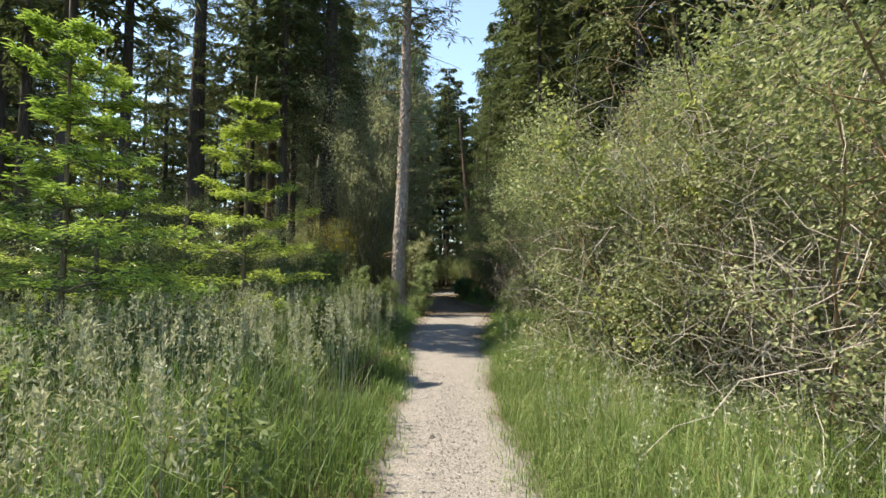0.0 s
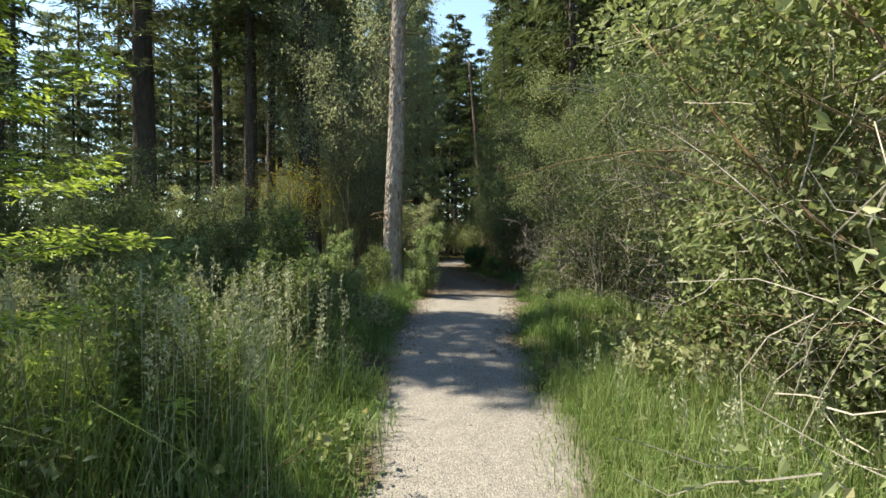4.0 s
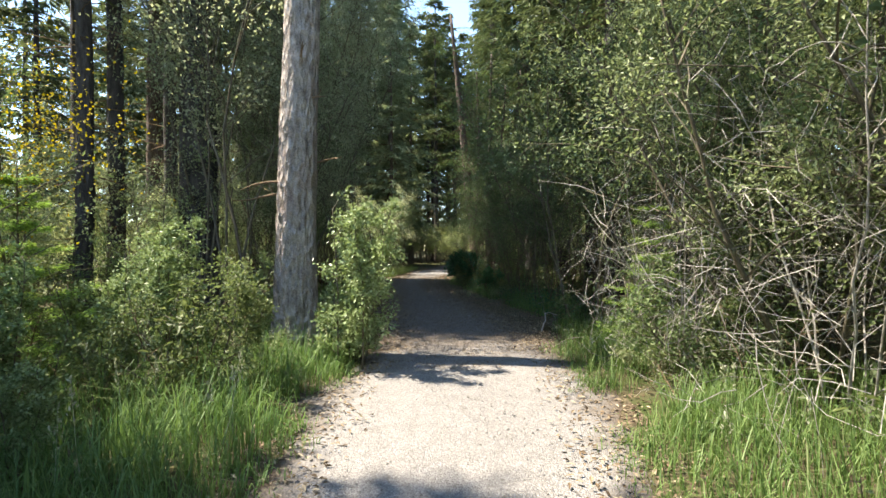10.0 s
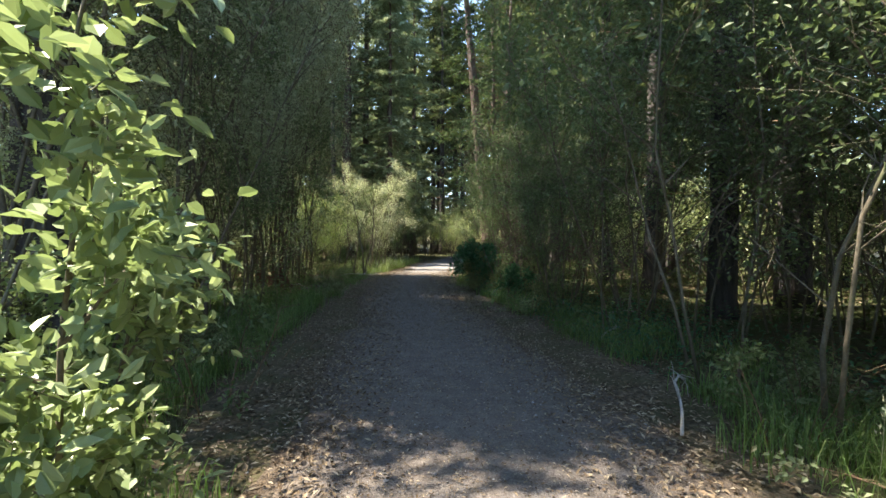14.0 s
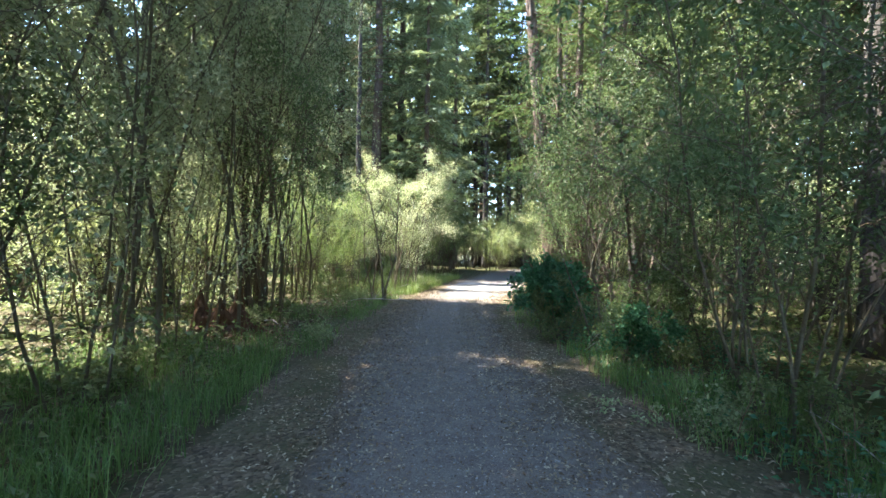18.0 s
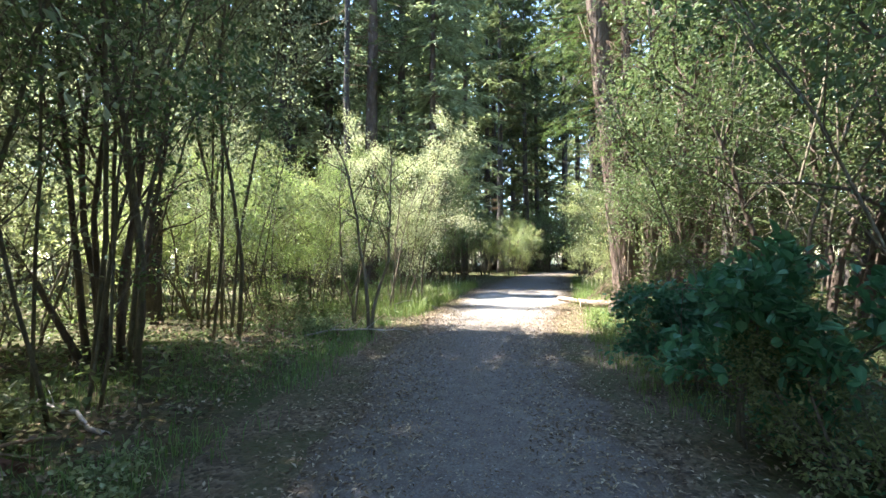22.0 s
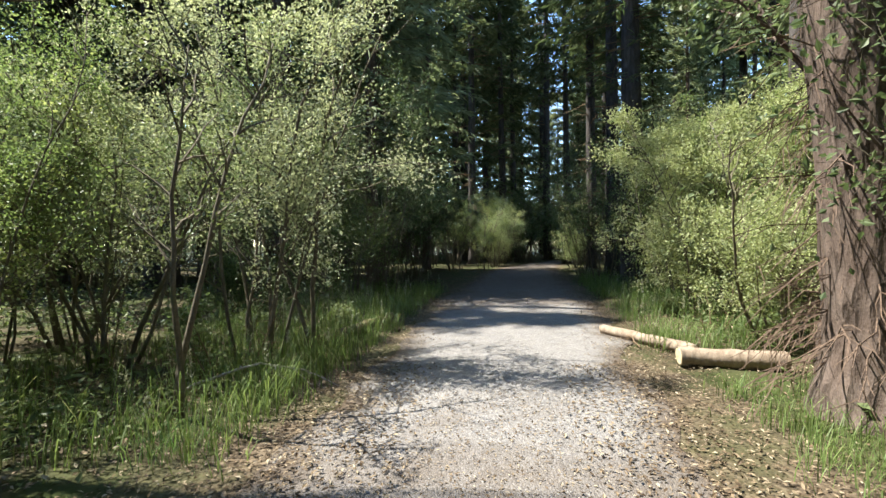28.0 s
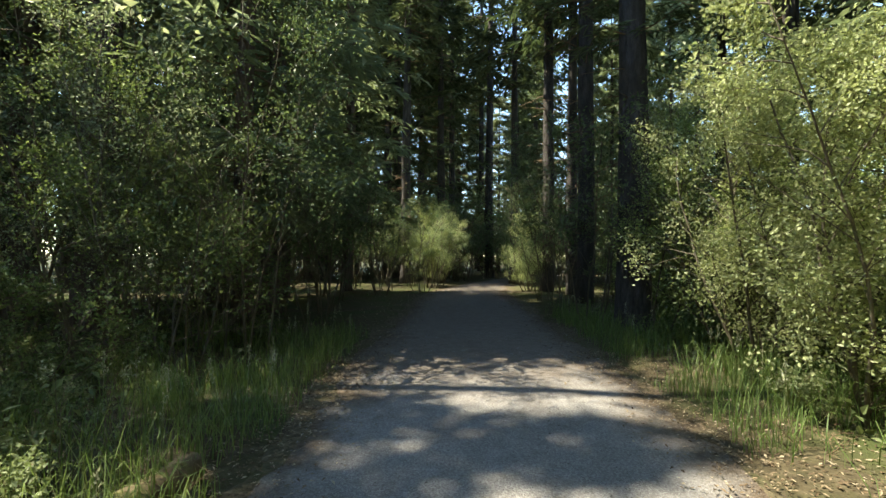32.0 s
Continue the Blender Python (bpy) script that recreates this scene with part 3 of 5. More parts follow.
litter_bed = new("verge", ribbon(lambda y: half(y) + 0.10 + 0.35 * np.clip((y - 8) / 8, 0, 1) + 0.8 * np.clip((y - 19) / 3, 0, 1) * np.clip((41 - y) / 3, 0, 1), -0.004, -0.012, 0.25, 0.10, 3, 13).mesh("verge", M_LITTERBED, True))
tagged(litter_bed, "ragged verge of brown leaf litter along the path", "verge", "", "structure")
path_mesh = ribbon(lambda y: half(y) + 0.12, 0.022, -0.002, 0.2, 0.085, 4, 15).mesh("path", M_PATH, True)
rows = len(path_mesh.vertices) // 15
path_mesh.attributes.new("edge", "FLOAT", "POINT").data.foreach_set("value", np.tile(np.abs(np.linspace(-1, 1, 15)), rows).astype(np.float32))
path_y = np.repeat(np.arange(-8, 92, 0.2), 15)[:rows * 15]
path_mesh.attributes.new("earth", "FLOAT", "POINT").data.foreach_set("value", (np.clip((path_y - 17.5) / 3, 0, 1) * np.clip((40.5 - path_y) / 4, 0, 1) + np.clip((path_y - 43.5) / 5, 0, 1)).astype(np.float32))
path = new("path", path_mesh)
tagged(path, "pale grey packed gravel footpath through the wood", "path", "", "structure")


# ---- tall trees beside the path ----
GROUP_T = "tall conifers of the wood"
grey_tree = conifer("grey_conifer", "tall conifer with peeling grey-pink bark beside the path", 11, 27, 0.56, M_BARK_GREY, M_NEEDLE, 0.42, 3.4, 22, 5, 7, 12, (0.34, 0.05), 30, 0.25, (0.018, 0.0), GROUP_T, 1.5, 20, True)
grey_tree.matrix_world = pose(-1.94, 18.9, 0)
dark_tree = conifer("dark_conifer", "massive conifer with dark grey furrowed trunk", 12, 30, 1.0, M_BARK_DARK, M_NEEDLE, 0.29, 4.2, 24, 5, 7, 12, (0.4, 0.055), 30, 0.25, (0.0, 0.0), GROUP_T, 1.3, 18, True)
dark_tree.matrix_world = pose(-6.25, 24.9, 0)
put(dark_tree, -13.2, 24.7, 130, 1.0)
red_tree = conifer("red_conifer", "tall conifer with reddish-brown furrowed bark", 13, 29, 0.8, M_BARK_RED, M_NEEDLE, 0.36, 3.8, 22, 5, 7, 12, (0.4, 0.055), 30, 0.25, (0.0, 0.0), GROUP_T, 1.4, 18, True)
red_tree.matrix_world = pose(-12.9, 34.2, 0)
put(dark_tree, 4.8, 50.8, 90, 0.75)
put(red_tree, -6.7, 51, 20, 0.95)
thin_tree = conifer("slender_conifer", "slender straight conifer with a thin dark trunk", 14, 24, 0.36, M_BARK_DARK, M_NEEDLE, 0.62, 2.2, 16, 4, 6, 6, (0.34, 0.05), 30, 0.25, (0, 0), GROUP_T, 1.2, 10)
thin_tree.matrix_world = pose(-6.7, 47.2, 0)

# ---- the wood beyond: conifers of four makes ----
far_kinds = [
    conifer("forest_conifer", "tall forest conifer with dark trunk and drooping boughs", 21, 27, 0.62, M_BARK_DARK, M_NEEDLE, 0.22, 3.9, 21, 5, 5, 9, (0.62, 0.14), 26, 0.3, (0, 0), GROUP_T, 1.2, 9),
    conifer("forest_conifer", "tall feathery forest conifer, needle colour paled as if sunlit", 22, 25, 0.5, M_BARK_RED, M_NEEDLE_SUNLIT, 0.10, 3.6, 23, 5, 5, 9, (0.58, 0.13), 16, 0.35, (0, 0), GROUP_T, 1.2, 9),
    conifer("forest_conifer", "bare-stemmed forest conifer with a high crown", 23, 29, 0.55, M_BARK_DARK, M_NEEDLE, 0.40, 3.6, 17, 5, 5, 9, (0.62, 0.14), 44, 0.3, (0, 0), GROUP_T, 1.2, 9),
    conifer("forest_conifer", "young forest conifer feathered almost to the ground", 24, 17, 0.34, M_BARK_DARK, M_NEEDLE_SUNLIT, 0.05, 3.0, 22, 5, 5, 9, (0.5, 0.11), 8, 0.35, (0, 0), GROUP_T, 1.2, 8),
]
spots = [(-14.5, 63), (-2.4, 60.5), (6.6, 68), (9.5, 84)]
for ob, (x, y) in zip(far_kinds, spots):
    ob.matrix_world = pose(x, y, 0)
r = np.random.default_rng(31)
# several of the left-hand ones are added, mostly unseen, to shade the path
for x, y, a in ((-15.5, 13.0, 40), (-10.5, 12.7, 100), (-15.0, 16.4, 100), (-10.8, 15.6, 10), (-8.2, 23.5, 0), (-8.2, 34.0, 50), (-7.6, 36.9, 20), (-11.6, 51.8, 70), (8.0, 27.5, 20), (7.8, 34.0, 140), (6.4, 45.5, 250), (5.6, 55.5, 30), (-4.6, 58.5, 80), (-3.2, 77.0, 10), (0.2, 67.5, 120), (6.4, 61.5, 50), (-0.8, 73.0, 300), (4.3, 79.0, 30)):
    put(far_kinds[0 if x > 5 and y < 40 else 2 if y < 52 else 1 + int(y) % 2 if x > -4 else 1 + 2 * (int(y) % 2)], x, y, a, 0.62 if 36 < y < 38 else 0.8 if y < 40 and x < 0 else 1.1)
taken = [(-1.95, 18.75), (-6.25, 24.9), (-13.2, 24.7), (-12.9, 34.2), (2.4, 39.3), (-6.7, 51), (4.8, 50.8), (-7.2, 53.5), (-9.2, 55.5), (-6.7, 47.2)] + spots
LIT = ((-8, 8.2), (13.4, 20.0), (20.0, 49.0))
count = 0
for k in range(9000):
    if count >= 275:
        break
    x, y = r.uniform(-46, 42), r.uniform(-14, 108)
    side = x - float(middle(y))
    if abs(side) < (7.5 if side < 0 else 5.2 if 18 < y < 48 else 8.5) and y < 57:
        continue
    if abs(side) < 2.9:
        continue
    if -21 < side < 0 and any(a < y - 2.5 < b for a, b in LIT):
        continue
    if -32 < side < 0 and 23 < y < 50:
        continue
    if -24 < side < 0 and 9.5 < y < 16.5:
        continue
    if y < 4 and abs(side) < 12:
        continue
    if -22 < side < 0 and 57.5 < y < 70:
        continue
    gap = 3.3 if y < 57 else 5.2
    if any((x - a) ** 2 + (y - b) ** 2 < gap ** 2 for a, b in taken):
        continue
    taken.append((x, y))
    count += 1
    kind = far_kinds[int(r.choice(4, p=(0.55, 0.05, 0.35, 0.05) if y < 50 else (0.3, 0.25, 0.2, 0.25)))]
    put(kind, x, y, r.uniform(0, 360), r.uniform(0.8, 1.15) * (1.3 if y > 70 else 1.0))
# the wall of tall trees beyond the clearing
for x, y, a, s in ((-3.4, 49.6, 100, 0.8), (-3.9, 54.0, 10, 1.15), (-6.2, 56.6, 70, 1.35), (-9.6, 53.2, 120, 1.3), (-12.4, 56.8, 200, 1.4), (-15.8, 53.4, 250, 1.3), (-19.0, 56.4, 300, 1.4), (-23.0, 52.6, 20, 1.35), (-6.0, 72.5, 90, 1.35), (-10.5, 73.0, 160, 1.4), (-15.0, 74.0, 60, 1.4)):
    put(far_kinds[1], x, y, a, s)
for k in range(17):
    put(far_kinds[0], -23 + 3.2 * k + 1.3 * math.sin(1.7 * k), 105 + 3 * math.sin(2.9 * k), 31 * k, 1.2)
    put(far_kinds[3], -24 + 3.1 * k + 1.1 * math.sin(2.3 * k), 96 + 4 * math.sin(1.9 * k), 47 * k, 1.25)
for k in range(10):
    put(far_kinds[1 + 2 * (k % 2)], -35 - 2.5 * math.sin(2.1 * k), 27 + 3.6 * k, 53 * k, 1.1)
for x, y, a, s in ((5.9, 41.4, 210, 1.0), (2.6, 70.5, 80, 1.0), (-27.0, 45.0, 60, 1.05), (-20.5, 51.5, 200, 1.1)):
    put(far_kinds[0], x, y, a, s)
# added high-crowned conifers, hidden at the left, that shade path and right side
put(far_kinds[2], -12.0, 28.4, 40, 1.12)
put(far_kinds[2], -12.8, 46.6, 140, 0.8)
for x, y, a, s in ((-9.2, 26.0, 80, 0.95), (-9.9, 30.2, 150, 1.0), (-9.6, 33.6, 220, 0.95)):
    put(far_kinds[2], x, y, a, s)

# ---- shrubs and slender trees: the makes ----
G_TH = "slender trees of the thicket"
thickets = [shrub("thicket_tree", "slender many-stemmed tree with dark small leaves", "tree", 40 + k, h, n, sp, M_LEAF_DARK, None, 0.16, 13, 8, 24, (0.066, 0.035), 0.017, 0.36, 0, False, 0.05, 0.05, 0.11, 0.5, (0, 0), G_TH, 0.35)
            for k, (h, n, sp) in enumerate(((6.2, 4, 0.22), (5.2, 5, 0.3), (7.0, 3, 0.18), (5.6, 4, 0.4)))]
airy = [shrub("thicket_tree", "slender many-stemmed tree with small pale grey-green leaves", "tree", 240 + k, h, n, sp, M_LEAF_AIRY, None, 0.12, 14, 8, 22, (0.062, 0.033), 0.014, 0.36, 0, False, 0.05, 0.05, 0.11, 0.5, (0, 0), G_TH, 0.35)
        for k, (h, n, sp) in enumerate(((6.4, 4, 0.24), (5.4, 4, 0.32)))]
far_thickets = [shrub("thicket_tree", "slender many-stemmed tree with dark small leaves", "tree", 46 + k, h, n, sp, M_LEAF_DARK, None, 0.26, 9, 5, 13, (0.13, 0.07), 0.028, 0.38, 0, False, 0.05, 0.05, 0.15, 0.5, (0, 0), G_TH, 0.35, None, False)
                for k, (h, n, sp) in enumerate(((6.4, 4, 0.25), (5.4, 4, 0.34)))]
first_far = ((-7.0, 68.5), (9.0, 64.0))
G_BU = "leafy bushes along the path"
bushes = [shrub("leafy_bush", "dense green leafy bush on the forest floor", "bush", 50 + k, h, n, sp, M_LEAF, None, 0.06, 11, 8, 18, (0.075, 0.042), 0.020, 0.42, 0, False, 0.1, 0.03, 0.09, 0.5, (0, 0), G_BU, 0.3)
          for k, (h, n, sp) in enumerate(((3.0, 5, 0.5), (2.2, 6, 0.6), (3.8, 5, 0.4)))]
pales = [shrub("pale_willow", "willow bush with pale silvery-green leaves", "bush", 60 + k, h, n, sp, M_LEAF_PALE, None, 0.28, 13, 9, 40, (0.052, 0.025), 0.028, 0.38, 0, False, 0.05, 0.04, 0.10, 0.4, ln, "pale willow bushes", 0.35)
         for k, (h, n, sp, ln) in enumerate(((4.8, 6, 0.42, (0, 0)), (5.6, 5, 0.38, (-0.32, 0.0))))]
sunpaled = shrub("silver_tree", "small green tree, leaf colour whitened as if by full sun", "bush", 66, 5.4, 6, 0.30, M_LEAF_SUNPALED, None, 0.18, 14, 10, 44, (0.050, 0.027), 0.026, 0.34, 0, False, 0.05, 0.04, 0.10, 0.4, (0, 0), "", 0.4)
fresh = [shrub("fresh_bush", "bright yellow-green bush in sunlight", "bush", 70 + k, h, n, sp, M_LEAF_YELLOW, None, 0.10, 12, 8, 34, (0.058, 0.036), 0.026, 0.40, 0, False, 0.05, 0.04, 0.09, 0.5, (0, 0), "bright bushes in the sun", 0.35)
         for k, (h, n, sp) in enumerate(((4.6, 5, 0.4), (3.0, 6, 0.55)))]
# backdrop bushes in the sunlit leaf colour, to brighten the view behind the thickets
far_fresh = shrub("fresh_bush", "bright yellow-green bush in sunlight", "bush", 77, 4.4, 4, 0.4, M_LEAF_SUNLIT, None, 0.06, 13, 7, 14, (0.10, 0.06), 0.022, 0.38, 0, False, 0.05, 0.04, 0.12, 0.5, (0, 0), "bright bushes in the sun", 0.35, None, False)
sunny = shrub("sunny_bush", "dense yellow-green bush, leaf colour paled to look in full sun", "bush", 75, 4.4, 6, 0.34, M_LEAF_SUNLIT, None, 0.05, 14, 10, 44, (0.052, 0.031), 0.024, 0.36, 0, False, 0.05, 0.04, 0.09, 0.5, (0, 0), "bright bushes in the sun", 0.4)
weed = shrub("pale_weed", "tall pale grey-green weed among the grass", "undergrowth", 99, 1.25, 5, 0.35, M_WEED, None, 0.15, 7, 4, 12, (0.036, 0.016), 0.006, 0.22, 0, False, 0.0, 0.05, 0.03, 0.5, (0, 0), "low undergrowth", 0.35)
brambles = [shrub("bramble_bush", "tall tangled bramble bush with dry brown canes", "bush", 80 + k, h, n, sp, M_LEAF_BRAMBLE, M_TWIG_BROWN, 0.12, 13, 9, 40, (0.050, 0.032), 0.013, 0.40, 700, False, 0.2, -0.02, 0.10, 0.5, (0, 0), "bramble bushes", 0.6, M_TWIG)
            for k, (h, n, sp) in enumerate(((4.6, 6, 0.5), (3.6, 7, 0.65)))]
dead_bush = shrub("dead_bush", "leafless dead bush of tangled pale grey twigs", "bush", 90, 3.9, 6, 0.4, M_LEAF_BRAMBLE, M_TWIG, 0.1, 12, 9, 0, (0.06, 0.04), 0.012, 0.40, 420, False, 0.15, 0.02, 0.1, 0.5, (-0.15, 0), "dead bushes", 0.4, M_TWIG)
herbs = [shrub("low_bramble", "low leafy bramble spreading over the verge", "undergrowth", 95 + k, h, n, sp, mat, M_TWIG_BROWN, 0.1, 8, 6, 10, (0.06, 0.038), 0.008, 0.5, 0, False, 0.25, -0.04, 0.05, 0.9, (0, 0), "low undergrowth", 0.25)
         for k, (h, n, sp, mat) in enumerate(((0.8, 4, 0.9, M_LEAF_BRAMBLE), (0.6, 4, 1.1, M_LEAF), (1.1, 4, 0.5, M_LEAF)))]
oak = shrub("oak_sapling", "young oak with blue-green lobed leaves beside the path", "bush", 101, 1.55, 5, 0.65, M_LEAF_OAK, None, 0.1, 10, 7, 13, (0.10, 0.06), 0.014, 0.44, 0, True, 0.1, 0.03, 0.06, 0.9, (0, 0), "", 0.2)
elder = shrub("elder_bush", "elder bush with glossy light leaves at the tree's foot", "bush", 102, 2.1, 6, 0.15, M_LEAF_ELDER, None, 0.06, 12, 8, 20, (0.056, 0.029), 0.014, 0.20, 0, True, 0.1, 0.05, 0.05, 0.6, (0, 0), "", 0.25)
gorse = shrub("broom_bush", "tall broom bush with yellow blossom", "bush", 103, 3.3, 6, 0.3, M_LEAF, None, 0.2, 10, 6, 14, (0.055, 0.02), 0.02, 0.34, 0, False, 0.0, 0.05, 0.07, 0.3, (0, 0), "", 0.3)
bloom, rb = Bag(), np.random.default_rng(5)
bp = np.array([0.1, 0, 2.6]) + rb.standard_normal((1500, 3)) * np.array([0.5, 0.5, 0.4])
leaves(bloom, bp, rb.standard_normal((1500, 3)), 0.034, 0.028, rb, 0.3)
part("blossom", bloom, M_GORSE, gorse, "yellow pea-like blossom")


def scatter(kinds, n, seed, y0, y1, near, far, side, size=(0.8, 1.15), gap=1.0, taken_spots=None):
    """Plants beside the path between y0 and y1, from near to far metres off its edge."""
    r = np.random.default_rng(seed)
    spots = taken_spots if taken_spots is not None else []
    made = 0
    for k in range(n * 30):
        if made >= n:
            break
        y = r.uniform(y0, y1)
        off = near + (far - near) * r.uniform(0, 1) ** 1.2
        x = float(middle(y)) + side * (float(half(y)) + off)
        if any((x - a) ** 2 + (y - b) ** 2 < gap ** 2 for a, b in spots):
            continue
        if (x + 1.94) ** 2 + (y - 18.9) ** 2 < 1.0 or (x - 2.0) ** 2 + (y - 41.4) ** 2 < 1.6:
            continue
        spots.append((x, y))
        made += 1
        put(kinds[int(r.integers(len(kinds)))], x, y, r.uniform(0, 360), r.uniform(*size), tall=r.uniform(0.9, 1.1))


def first(ob, x, y, turn=0.0, size=1.0):
    ob.matrix_world = pose(x, y, ground_height(x, y), 0, 0, turn) @ Matrix.Scale(size, 4)
    return ob


# the masters take places of their own
for ob, (x, y, a) in zip(thickets + bushes + pales + fresh + brambles + herbs, (
        (-4.3, 31.5, 0), (-3.6, 25.2, 90), (2.9, 24.2, 30), (3.2, 29.4, 200), (-6.2, 12.2, 0), (-4.2, 14.0, 40), (-7.5, 10.5, 60), (-6.2, 41.9, 0), (3.9, 17.0, 0),
        (5.6, 44.6, 20), (5.2, 47.4, 0), (3.35, 4.6, 0), (3.4, 7.9, 90), (-2.3, 11.2, 0), (2.6, 22.5, 80), (-3.0, 19.6, 0))):
    first(ob, x, y, a)
for ob, (x, y) in zip(far_thickets, first_far):
    first(ob, x, y)
first(oak, 1.15, 31.5, 0, 1.0)
first(sunpaled, -3.45, 41.5, 0, 0.97)
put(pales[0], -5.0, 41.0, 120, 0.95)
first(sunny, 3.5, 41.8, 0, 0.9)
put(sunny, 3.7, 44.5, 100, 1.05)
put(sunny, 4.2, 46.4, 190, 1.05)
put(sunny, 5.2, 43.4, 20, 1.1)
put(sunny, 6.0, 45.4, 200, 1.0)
scatter(airy + bushes[2:], 6, 218, 46.2, 50, 1.8, 7.0, -1, (0.75, 1.0), 1.2)
scatter(bushes[1:2] + herbs, 12, 219, 42.0, 46.5, 1.6, 5.0, -1, (0.5, 0.8), 0.8)
scatter([weed], 9, 242, 42.6, 44.8, 1.2, 2.6, -1, (0.45, 0.75), 0.35)
first(weed, -2.6, 2.4, 0)
scatter([weed], 30, 240, 0.2, 8.0, 1.2, 4.5, -1, (0.6, 1.2), 0.5)
scatter(herbs[2:], 16, 241, 0.5, 8.5, 1.0, 4.0, -1, (0.7, 1.15), 0.6)
put(fresh[0], 0.7, 61.5, 130, 0.9)
put(pales[0], 1.4, 64.0, 30, 0.9)
put(sunny, 1.9, 65.5, 30, 1.0)
put(sunny, 5.6, 61.5, 10, 1.0)
put(fresh[0], 4.6, 47.2, 60, 0.95)
put(thickets[3], 2.2, 38.0, 30, 0.9)
put(thickets[1], 3.3, 37.3, 100, 1.0)
first(elder, -0.98, 18.3, 0, 1.02)
first(gorse, -4.4, 17.0, 0, 1.08)
first(dead_bush, 4.3, 11.6, 0, 1.25)
put(dead_bush, 4.7, 10.6, 130, 1.2)
put(thickets[1], 3.5, 13.2, 40, 0.9)
put(thickets[3], 4.2, 12.6, 140, 0.9)
put(dead_bush, 5.0, 12.6, 240, 1.3)
put(dead_bush, 2.9, 17.7, 20, 0.6)

# first stretch
for x, y, a, s, k in ((4.3, 3.1, 140, 1.25, 0), (3.5, 6.3, 250, 1.3, 0), (5.2, 8.6, 90, 1.45, 0), (5.2, 5.2, 200, 1.5, 0), (5.6, 1.6, 70, 1.3, 1), (6.2, 11.4, 10, 1.4, 0), (4.9, 7.0, 30, 1.4, 0), (4.3, 9.9, 310, 1.2, 1)):
    put(brambles[k], x, y, a, s)
hedge_elder = shrub("hedge_elder", "tall elder with large fresh green leaves in the hedge", "bush", 285, 4.8, 5, 0.32, M_LEAF_YELLOW, None, 0.15, 12, 7, 16, (0.095, 0.05), 0.02, 0.30, 60, True, 0.08, 0.03, 0.08, 0.6, (-0.12, 0), "", 0.35, M_TWIG)
first(hedge_elder, 2.7, 6.6, 0)
put(hedge_elder, 3.3, 9.0, 110, 0.95)
put(bushes[2], 2.7, 8.6, 40, 0.8)
put(bushes[2], 3.0, 10.2, 140, 0.85)
put(herbs[0], 2.5, 9.2, 40, 1.5)
put(herbs[2], 2.2, 8.6, 140, 1.1)
put(fresh[1], 3.0, 9.8, 30, 0.55)
put(fresh[1], 3.4, 10.9, 130, 0.5)
put(pales[0], 4.6, 14.2, 20, 0.95)
put(thickets[2], 3.9, 16.6, 20, 0.95)
put(thickets[0], 3.5, 18.9, 80, 0.95)
put(thickets[1], 4.3, 17.8, 180, 1.0)
put(bushes[1], 3.0, 17.4, 10, 0.8)
put(pales[1], 4.7, 15.2, 10, 1.05)
put(pales[1], 5.4, 17.8, -25, 1.1)
put(dead_bush, 3.5, 16.0, 200, 0.85)
scatter(thickets + bushes[2:], 12, 201, 12.5, 21.5, 2.4, 7.5, 1, (0.8, 1.1), 1.2)
scatter(far_thickets, 9, 202, 0, 14, 6.0, 12, 1, (0.9, 1.2), 1.6)
scatter(bushes[:2], 11, 203, 9.5, 20, 2.6, 8.5, -1, (0.5, 0.8), 1.3)
scatter(bushes + thickets[1:2], 12, 204, 4, 20, 8.5, 20, -1, (0.8, 1.1), 2.0)
for x, y, a, z in ((-3.4, 17.3, 80, 0.75), (-3.5, 15.9, 170, 0.7), (-2.7, 15.2, 260, 0.5), (-3.6, 18.4, 30, 0.9), (-2.6, 19.7, 140, 0.7), (-4.4, 14.6, 300, 0.8), (-2.0, 13.4, 20, 0.5)):
    put(elder, x, y, a, z)
# shaded middle stretch
arching = shrub("arching_tree", "slender tree arching over the path", "tree", 48, 7.0, 3, 0.16, M_LEAF_DARK, None, 0.55, 12, 7, 28, (0.056, 0.03), 0.03, 0.36, 0, False, 0.05, 0.03, 0.12, 0.5, (0.3, 0.0), G_TH, 0.3)
first(arching, -4.7, 24.0, 0)
first(airy[0], -5.3, 26.2, 0)
first(airy[1], -5.8, 29.3, 0)
greenwood = shrub("green_tree", "slender leafy tree in patchy sunlight", "tree", 280, 7.2, 3, 0.2, M_LEAF_GREEN, None, 0.2, 14, 9, 30, (0.062, 0.036), 0.03, 0.3, 0, False, 0.03, 0.03, 0.11, 0.5, (0, 0), "leafy trees by the clearing", 0.3, None, True, -0.7)
first(greenwood, -4.2, 46.9, 0, 0.72)
for x, y, a, z in ((-6.1, 46.2, 50, 0.65), (-7.6, 44.4, 150, 0.6), (-4.7, 38.7, 200, 0.8), (-5.6, 40.2, 250, 0.85), (-3.6, 48.2, 75, 0.75), (-5.2, 49.2, 125, 0.75), (5.9, 47.2, 40, 1.0), (4.4, 49.2, 95, 0.95)):
    put(greenwood, x, y, a, z)
scatter(airy, 7, 205, 21.3, 37.2, 2.3, 7.0, -1, (0.8, 1.05), 1.1)
